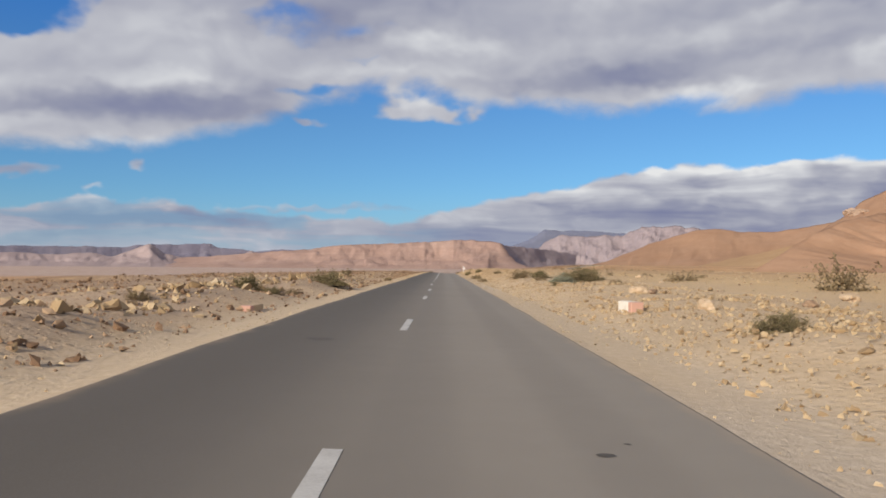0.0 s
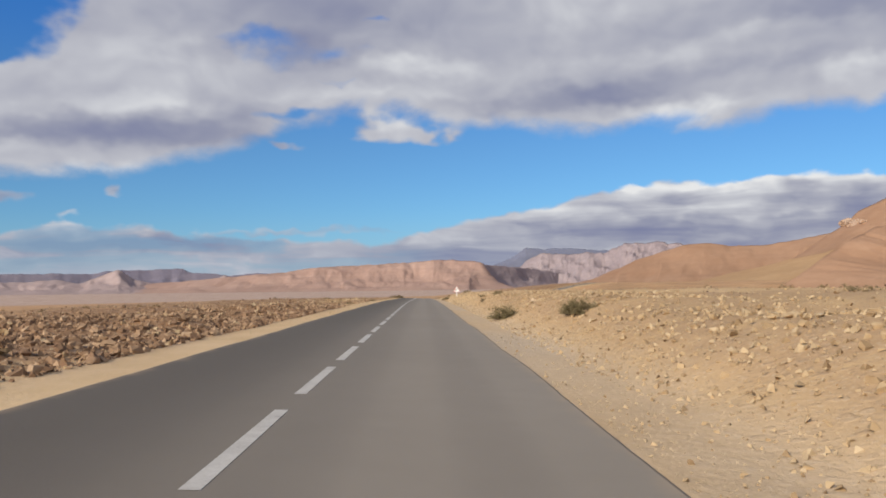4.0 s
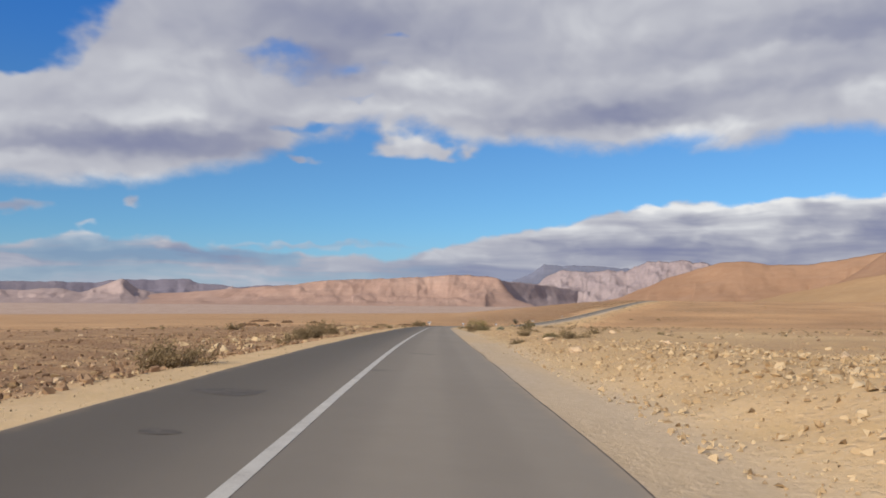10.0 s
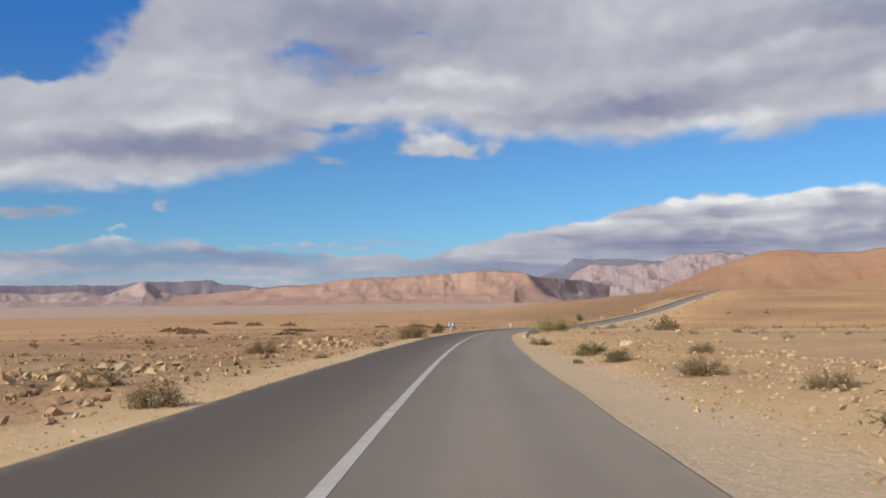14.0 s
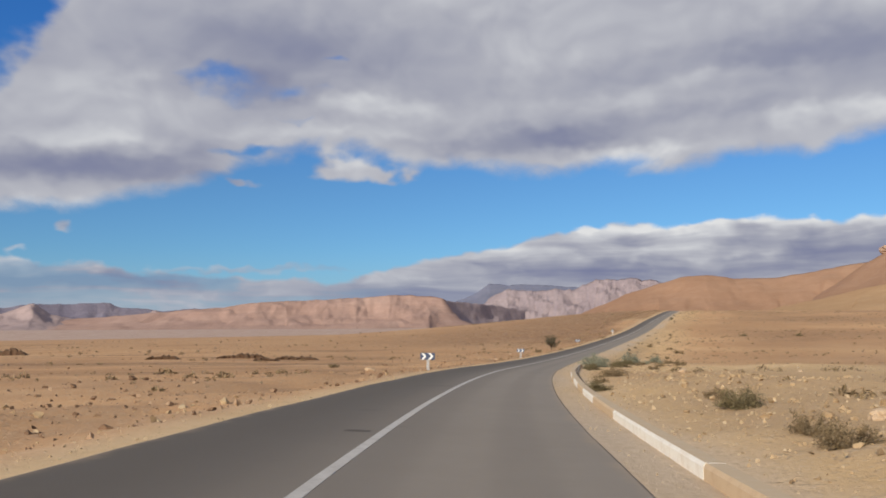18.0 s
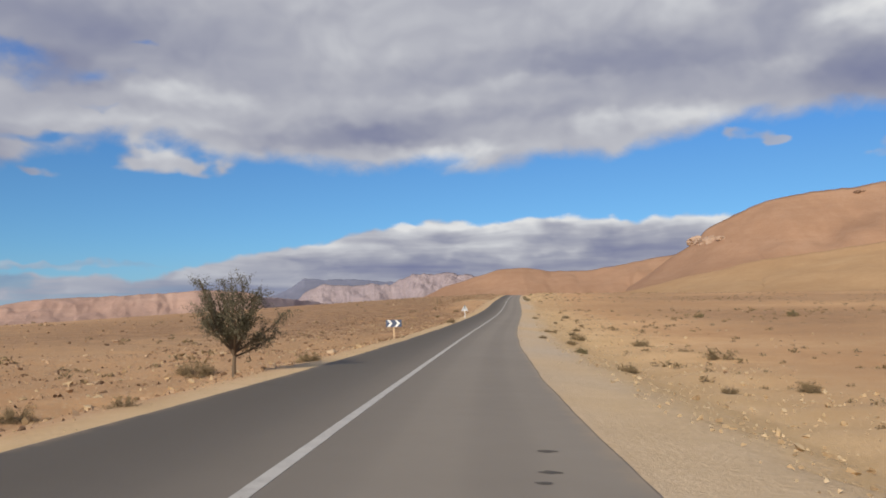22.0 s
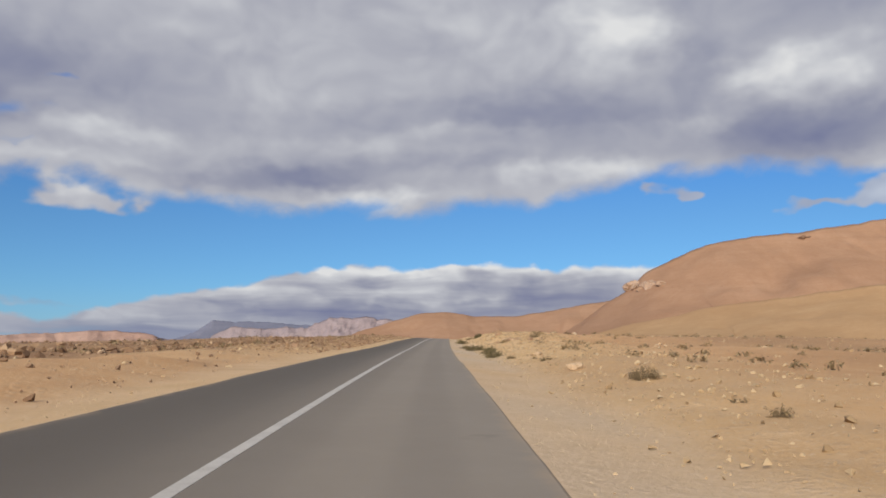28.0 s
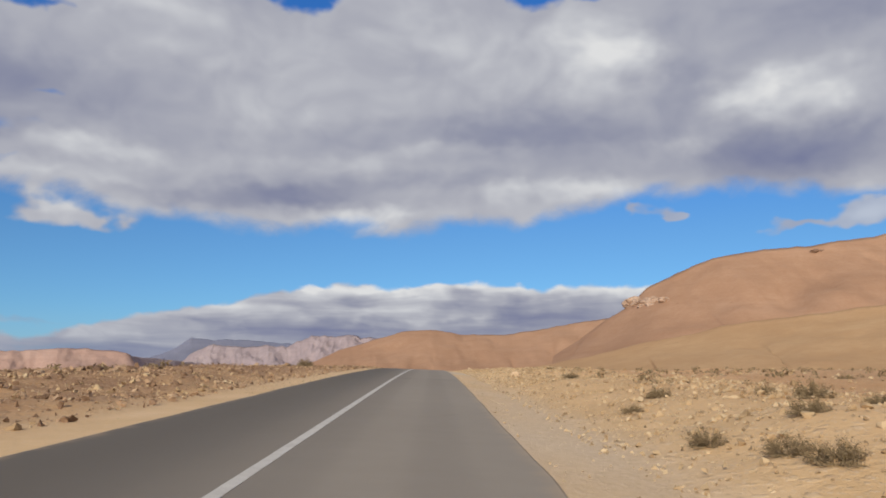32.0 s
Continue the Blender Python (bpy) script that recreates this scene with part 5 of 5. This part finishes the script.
far_tufts()


def acacia(x, y, height, seed, label):
    """A small thorn tree: short trunk, fanning limbs, sparse twigs with fine leaves."""
    rand = random.Random(seed)
    thing = tagged(new("acacia_tree"), label, "tree")
    thing.matrix_world = pose(x, y, sit(x, y, 0.02), 0, 0, rand.uniform(0, 360))
    trunk_top = height * 0.30
    trunk = [(Vector((0, 0, -0.2)), height * 0.026), (Vector((0.01, 0.01, trunk_top * 0.5)), height * 0.019), (Vector((0.0, 0.02, trunk_top)), height * 0.017)]
    limbs, twigs, spots = [], [], []
    for i in range(20):
        az = i * 2.4 + rand.uniform(-0.3, 0.3)
        tilt = rand.uniform(0.1, 1.42)
        d = Vector((math.cos(az) * math.sin(tilt), math.sin(az) * math.sin(tilt), math.cos(tilt)))
        length = height * rand.uniform(0.52, 0.70) * (1.0 - 0.10 * tilt)
        p0 = Vector((0, 0, trunk_top * rand.uniform(0.75, 1.0)))
        lift = Vector((0, 0, length * 0.22))
        pts = [p0 + d * length * f + lift * f * f for f in (0, 0.3, 0.65, 1.0)]
        limbs.append([(p, height * r) for p, r in zip(pts, (0.012, 0.009, 0.006, 0.002))])
        for _ in range(20):
            f = rand.uniform(0.28, 1.0)
            q = p0 + d * length * f + lift * f * f
            e = (d + Vector((rand.gauss(0, 0.75), rand.gauss(0, 0.75), rand.gauss(0.15, 0.5)))).normalized()
            tl = height * rand.uniform(0.10, 0.22)
            twigs.append([(q, height * 0.0035), (q + e * tl * 0.5 + Vector((0, 0, 0.02)), height * 0.0025), (q + e * tl, height * 0.001)])
            for _ in range(46):
                g = rand.uniform(0.2, 1.05)
                spots.append((q + e * tl * g + Vector((rand.gauss(0, 1), rand.gauss(0, 1), rand.gauss(0, 1))) * height * 0.02, height * rand.uniform(0.006, 0.012)))
    part("trunk", tubes([trunk], 8), BARK, thing)
    part("branchwork", tubes(limbs, 5), BARK, thing)
    part("twigwork", tubes(twigs, 3), BARK, thing)
    part("crown", leaf_quads(spots, rand, 2.0), THORN_LEAF, thing, "sparse fine olive leaves")


acacia(34.6, 586.6, 2.3, 5, "small spreading acacia tree with sparse olive crown")
acacia(0.6, 457.2, 1.2, 8, "stunted low acacia tree behind a sign")

# ---- stones ----


def stone_field(name, label, pts, sizes, mat, seed):
    """Broken stones, joined into one mesh: chips for the small ones, rough many-sided lumps for the large."""
    r = np.random.default_rng(seed)
    phi = 1.618
    chip = np.array(((1, 0, -0.2), (-0.5, 0.87, -0.25), (-0.5, -0.87, -0.25), (0.25, 0.35, 0.95), (-0.3, -0.3, 0.75)))
    chip_faces = np.array(((0, 1, 3), (1, 4, 3), (1, 2, 4), (2, 0, 4), (0, 3, 4)))
    lump = np.array([(0, a, b * phi) for a in (-1, 1) for b in (-1, 1)] + [(a, b * phi, 0) for a in (-1, 1) for b in (-1, 1)] + [(b * phi, 0, a) for a in (-1, 1) for b in (-1, 1)]) / 1.9
    near = np.linalg.norm(lump[:, None] - lump[None], axis=2) < 1.2
    lump_faces = []
    for i in range(12):
        for j in range(i + 1, 12):
            for k in range(j + 1, 12):
                if near[i, j] and near[j, k] and near[i, k]:
                    out = np.dot(np.cross(lump[j] - lump[i], lump[k] - lump[i]), lump[i]) > 0
                    lump_faces.append((i, j, k) if out else (i, k, j))
    big = sizes > max(0.085, np.quantile(sizes, 0.93))
    verts, faces, base = [], [], 0
    for pick, shape, tri, rough in ((~big, chip, chip_faces, 0.16), (big, lump, np.array(lump_faces), 0.24)):
        n, w = int(pick.sum()), len(shape)
        if not n:
            continue
        v = shape[None] * 0.5 * r.uniform(0.65, 1.3, (n, 1, 3)) + r.normal(0, rough * 0.6, (n, w, 3))
        a, lean = r.uniform(0, 6.283, n), r.normal(0, 0.3, n)
        x, y, z = v[..., 0], v[..., 1], v[..., 2] * 0.8
        x, z = x * np.cos(lean)[:, None] - z * np.sin(lean)[:, None], x * np.sin(lean)[:, None] + z * np.cos(lean)[:, None]
        v = np.stack((x * np.cos(a)[:, None] - y * np.sin(a)[:, None], x * np.sin(a)[:, None] + y * np.cos(a)[:, None], z), -1)
        verts.append((v * sizes[pick][:, None, None] + pts[pick][:, None]).reshape(-1, 3))
        faces.append((np.arange(n)[:, None, None] * w + tri[None] + base).reshape(-1, 3))
        base += n * w
    me = fast_mesh(name, np.concatenate(verts), np.concatenate(faces), flat=True)
    me.materials.append(mat)
    tagged(new(name, me), label, "stones", kind="stuff")


LEFT_DENSE = ((-5, 0.7), (110, 0.8), (122, 1.0), (148, 1.0), (160, 0.35), (205, 0.35), (218, 0.8), (310, 1.0), (330, 0.5), (420, 0.4), (460, 0.22), (580, 0.25), (620, 0.8), (665, 1.0), (690, 0.12), (748, 0.12), (768, 1.0), (940, 1.0))
# how thickly stones lie on the right, by distance ahead
DENSE = ((-5, 0.9), (90, 1.0), (275, 1.0), (305, 0.3), (360, 0.4), (430, 0.3), (545, 0.3), (590, 0.2), (700, 0.2), (750, 0.25), (778, 1.0), (860, 1.0), (940, 0.6))


def spread(n, side, y0, y1, e0, e1, seed, power=1.0, patch=0.0):
    r = np.random.default_rng(seed)
    y = r.uniform(y0, y1, n)
    e = e0 + (e1 - e0) * r.random(n) ** power
    sh = np.interp(y, BESIDE[:, 0], BESIDE[:, 3 if side > 0 else 4])
    off = (e + sh * 0.8 + (WR if side > 0 else WL))
    x = np.interp(y, RY, RX) + side * off / np.cos(np.interp(y, RY, RPSI))
    keep = fbm(x * 0.09, y * 0.09, 4, 33) > r.normal(patch, 0.16, n)
    if side < 0:
        keep &= r.random(n) < np.interp(y, *np.array(LEFT_DENSE).T)
    if side > 0:
        keep &= r.random(n) < np.interp(y, *np.array(DENSE).T)
        keep &= ~((y > 425) & (y < 545) & (off < 4.7))
    return x[keep], y[keep], e[keep]


def sized(n, lo, hi, seed):
    return lo * (hi / lo) ** (np.random.default_rng(seed).random(n) ** 2.6)


for k, (nm, label, side, mat, n, e0, e1, lo, hi, power, patch) in enumerate((
        ("right_rubble", "sand-coloured angular rubble along the verge", 1, STONE, 205000, 0.0, 9, 0.055, 0.185, 1.1, -0.26),
        ("right_brown_rubble", "rust-brown broken stones on the bank", 1, DARK_STONE, 26000, 5.0, 26, 0.04, 0.16, 1.1, 0.0),
        ("right_far_rubble", "scattered pale stones on the desert flat", 1, STONE, 46000, 9, 60, 0.06, 0.26, 1.3, -0.04),
        ("left_rubble", "brown weathered rubble along the verge", -1, DARK_STONE, 150000, 0.2, 14, 0.05, 0.20, 1.2, -0.26),
        ("left_pale_rubble", "pale broken stones heaped along the verge", -1, STONE, 60000, 0.3, 9, 0.05, 0.2, 1.0, -0.04),
        ("left_far_rubble", "dark weathered stones on the desert plain", -1, DARK_STONE, 48000, 10, 70, 0.08, 0.3, 1.2, -0.06))):
    x, y, e = spread(n, side, -5, 940, e0, e1, 200 + k, power, patch)
    s = sized(len(x), lo, hi, 300 + k) * (0.72 + 0.28 * smooth(e, 0.3, 3.0) if side > 0 else 1.0)
    stone_field(nm, label, np.stack((x, y, ground_z(x, y) + s * 0.15), -1), s, mat, 400 + k)

# a stretch of close dark rubble on the left
r = np.random.default_rng(780)
y = r.uniform(116, 160, 15000)
e = 1.2 + 9 * r.random(15000) ** 1.2
x = np.interp(y, RY, RX) - e - WL
s = sized(len(x), 0.06, 0.26, 781)
stone_field("left_dark_rubble", "close-lying dark brown rubble beside the gravel verge", np.stack((x, y, ground_z(x, y) + s * 0.1), -1), s, DARK_STONE, 782)

# rows of larger stones pushed aside along the left verge
for k, (nm, label, n, y0, y1, e0, e1, lo, hi, mat) in enumerate((
        ("left_heap", "pale broken blocks pushed into a low row beside the road", 900, 5, 60, 2.2, 5.0, 0.12, 0.42, STONE),
        ("left_pale_row", "row of pale broken stones along the verge", 2600, 150, 262, 3.6, 6.6, 0.09, 0.34, STONE),
        ("left_block_row", "scattered pale blocks between the shrubs", 1500, 290, 415, 2.6, 8.0, 0.12, 0.50, STONE),
        ("left_brown_row", "ridge of brown weathered blocks beyond the sandy verge", 3600, 685, 900, 6.0, 13.0, 0.12, 0.50, DARK_STONE))):
    r = np.random.default_rng(800 + k)
    y = r.uniform(y0, y1, n)
    e = e0 + (e1 - e0) * np.clip(0.5 + 0.2 * r.normal(0, 1, n) + 0.8 * fbm(y * 0.06, y * 0, 3, 95 + k), 0, 1)
    x = np.interp(y, RY, RX) - (e + WL) / np.cos(np.interp(y, RY, RPSI))
    keep = fbm(x * 0.12, y * 0.12, 3, 96 + k) > r.normal(-0.05, 0.12, n)
    x, y = x[keep], y[keep]
    s = sized(len(x), lo, hi, 820 + k)
    stone_field(nm, label, np.stack((x, y, ground_z(x, y) + s * 0.12), -1), s, mat, 840 + k)

# fine gravel on the shoulders
for k, (nm, label, side) in enumerate((("right_gravel", "fine grey gravel on the dusty shoulder", 1), ("left_gravel", "fine gravel on the sandy shoulder", -1))):
    r = np.random.default_rng(500 + k)
    y = np.where(r.random(42000) < 0.3, r.uniform(-2, 130, 42000), r.uniform(-2, 900, 42000))
    e = 0.1 + r.random(42000) ** 1.4 * (3.2 if side > 0 else 2.0)
    x = np.interp(y, RY, RX) + side * (e + (WR if side > 0 else WL)) / np.cos(np.interp(y, RY, RPSI))
    keep = fbm(x * 0.15, y * 0.05, 3, 44) > r.normal(0.03, 0.12, len(x))
    x, y = x[keep], y[keep]
    s = sized(len(x), 0.018, 0.07, 600 + k)
    stone_field(nm, label, np.stack((x, y, ground_z(x, y) + s * 0.1), -1), s, STONE, 700 + k)


def boulder_mesh(seed):
    bm = bmesh.new()
    bmesh.ops.create_icosphere(bm, subdivisions=3, radius=0.5)
    o = Vector((seed * 13.7, seed * 5.1, 0))
    for v in bm.verts:
        p = v.co.copy()
        q = 1 + 0.45 * noise.noise(p * 2.1 + o) + 0.16 * noise.noise(p * 5.3 + o)
        q = q * (1 - 0.18 * abs(noise.noise(p * 3.3 - o)))
        v.co = Vector((p.x * q * 1.15, p.y * q * 0.95, p.z * q * 0.72))
    me = bpy.data.meshes.new("boulder")
    bm.to_mesh(me)
    bm.free()
    return me


BOULDER = {}
for warm, (nm, stops) in enumerate((("pale_boulder_rock", [(0.3, (0.42, 0.29, 0.18)), (0.5, (0.53, 0.385, 0.25)), (0.7, (0.63, 0.48, 0.33))]), ("brown_boulder_rock", [(0.3, (0.20, 0.125, 0.08)), (0.5, (0.33, 0.215, 0.135)), (0.7, (0.46, 0.32, 0.21))]))):
    mat, k, b = material(nm, 0.95, 0.1)
    g = k.m("ADD", k.m("MULTIPLY", k.noise(place(k), 3.0, 5, 0.65), 0.6), k.m("MULTIPLY", k.noise(place(k), 14.0, 5, 0.7), 0.4))
    k.put(b.inputs["Base Color"], k.ramp(g, stops))
    bump(k, b, k.noise(place(k), 9.0, 6, 0.7), 0.8, 0.05)
    for v in range(4):
        me = boulder_mesh(v + 5 * warm + 1)
        me.materials.append(mat)
        BOULDER[warm, v] = me


def boulder(x, y, size, warm, i):
    r = random.Random(i)
    ob = new("boulder", BOULDER[warm, i % 4])
    ob.matrix_world = pose(x, y, sit(x, y, -size * 0.14), r.uniform(-15, 15), r.uniform(-15, 15), r.uniform(0, 360)) @ Matrix.Diagonal((size, size * r.uniform(0.7, 1.0), size * r.uniform(0.75, 1.05), 1))
    tagged(ob, ("pale sand-coloured boulder" if not warm else "brown weathered boulder") + " half sunk in the gravel", "boulder", group="boulders beside the road")


PLACED = [(128.8, 785.0, 0.6, 1), (126.3, 777.6, 0.55, 1), (125.1, 775.7, 0.45, 1), (125.4, 775.0, 0.5, 0), (121.7, 770.8, 0.35, 1), (123.1, 770.3, 0.5, 1), (126.4, 778.9, 0.4, 0), (126.7, 774.6, 0.65, 1),
          (133.6, 795.7, 0.6, 1), (134.6, 796.6, 0.8, 1), (38.5, 595.7, 0.35, 0), (9.4, 36.5, 0.7, 0), (10.3, 37.5, 0.6, 1), (15.5, 30.0, 0.7, 0), (12.5, 26.5, 0.5, 1)]
for i, (x, y, size, warm) in enumerate(PLACED):
    boulder(x, y, size, warm, i)
n = 0
while n < 150:
    y, side = rng.uniform(0, 900), 1 if rng.random() < 0.5 else -1
    if side > 0 and 545 < y < 730:
        continue
    e = 3.2 + 20 * rng.random() ** 1.6
    x = float(np.interp(y, RY, RX)) + side * (e + 3.4)
    boulder(x, y, float(rng.uniform(0.25, 0.6)), 0 if side > 0 or rng.random() < 0.4 else 1, 1000 + n)
    n += 1

# ---- the pale outcrop on the shoulder of the big hill ----


def outcrop(spots, label, mat):
    thing = tagged(new("rock_outcrop"), label, "rock outcrop")
    thing.matrix_world = pose(*spots[0][:3])
    for i, (x, y, z, size) in enumerate(spots):
        r = random.Random(40 + i)
        bm = bmesh.new()
        bmesh.ops.create_icosphere(bm, subdivisions=3, radius=0.5)
        turn = r.uniform(0, 3)
        for v in bm.verts:
            p = v.co.copy()
            q = 1 + 0.6 * noise.noise(p * 2.3 + Vector((i * 7.1, 0, 0))) + 0.3 * noise.noise(p * 6.0 + Vector((0, i * 3.3, 0)))
            ledge = 0.06 * math.sin(p.z * 22 + i)
            px, py, pz = p.x * (q + ledge) * 1.3, p.y * (q + ledge), p.z * q * 0.75
            v.co = Vector(((px * math.cos(turn) - py * math.sin(turn)) * size, (px * math.sin(turn) + py * math.cos(turn)) * size, pz * size))
            v.co += Vector((x, y, z)) - Vector(spots[0][:3])
        part("crag_block", bm, mat, thing)


CRAG = make_rock("crag_rock", [(0.3, (0.30, 0.20, 0.14)), (0.5, (0.43, 0.30, 0.215)), (0.68, (0.54, 0.40, 0.30))], 0.2, 0.05, 0.5, 1.0, (0.17, 0.105, 0.07))
outcrop([(946, 1915, 136, 24), (934, 1863, 131, 22), (935, 1845, 132, 20), (932, 1812, 129, 16), (930, 1866, 126, 18), (940, 1890, 133, 20), (926, 1838, 126, 14)], "pale broken crag on the hill's shoulder", CRAG)
outcrop([(1179, 1759, 211, 11), (1190, 1756, 212, 8)], "small dark rock step high on the hill", make_rock("dark_crag", [(0.3, (0.14, 0.085, 0.06)), (0.6, (0.24, 0.15, 0.10))], 0.0, 0.05, 0.4, 1.0, (0.1, 0.06, 0.04)))

# ---- low dark ledges on the left flat ----


def rock_ledge(x, y, length, height, seed):
    """A jagged low scarp: broken front edge, top sloping back into the ground."""
    r = np.random.default_rng(seed)
    n = max(8, int(length * 4))
    t = np.linspace(-0.5, 0.5, n)
    taper = np.clip(1 - (np.abs(t) * 2) ** 4, 0.05, 1)
    h = height * taper * (0.65 + 0.7 * r.random(n))
    front = 0.5 * fbm(t * length * 0.7, t * 0 + seed, 3, seed) + r.normal(0, 0.05, n)
    rows = []
    for depth, up in ((0.10, -0.3), (0.0, 0.35), (-0.12, 0.8), (0.0, 1.0), (0.45, 1.05), (1.5, 0.1), (1.7, -0.3)):
        px, py = x + t * length, y + front + depth + r.normal(0, 0.04, n)
        rows.append(np.stack((px, py, ground_z(px, py) + h * up), -1))
    me = grid_mesh("rock_ledge", np.stack(rows, 1), n, len(rows))
    me.polygons.foreach_set("use_smooth", np.zeros(len(me.polygons), bool))
    me.materials.append(LEDGE)
    tagged(new("rock_ledge", me), "low dark broken rock ledge rising from the flat", "rock ledge", group="ledges on the flat")


LEDGE = island_mat("dark_ledge_rock", [(0.1, (0.075, 0.045, 0.03)), (0.5, (0.12, 0.075, 0.048)), (0.9, (0.19, 0.12, 0.075))])
for i, (x, y, length, height) in enumerate(((-0.6, 567.5, 5.5, 0.42), (-3.6, 563.0, 3.0, 0.3), (-45, 513.0, 6.0, 0.8), (-56, 602.0, 5.0, 0.9), (-7.5, 571.0, 6.5, 0.5), (-44, 592.0, 5.0, 0.8), (-16.0, 566.0, 4.0, 0.4),
                                            (-25.8, 519.0, 4.0, 0.5), (-32.0, 541.0, 6.0, 0.5), (-60.0, 548.0, 8.0, 0.8), (-19.0, 470.0, 4.0, 0.4), (-75.0, 640.0, 9.0, 0.9))):
    rock_ledge(x, y, length, height, 900 + i)
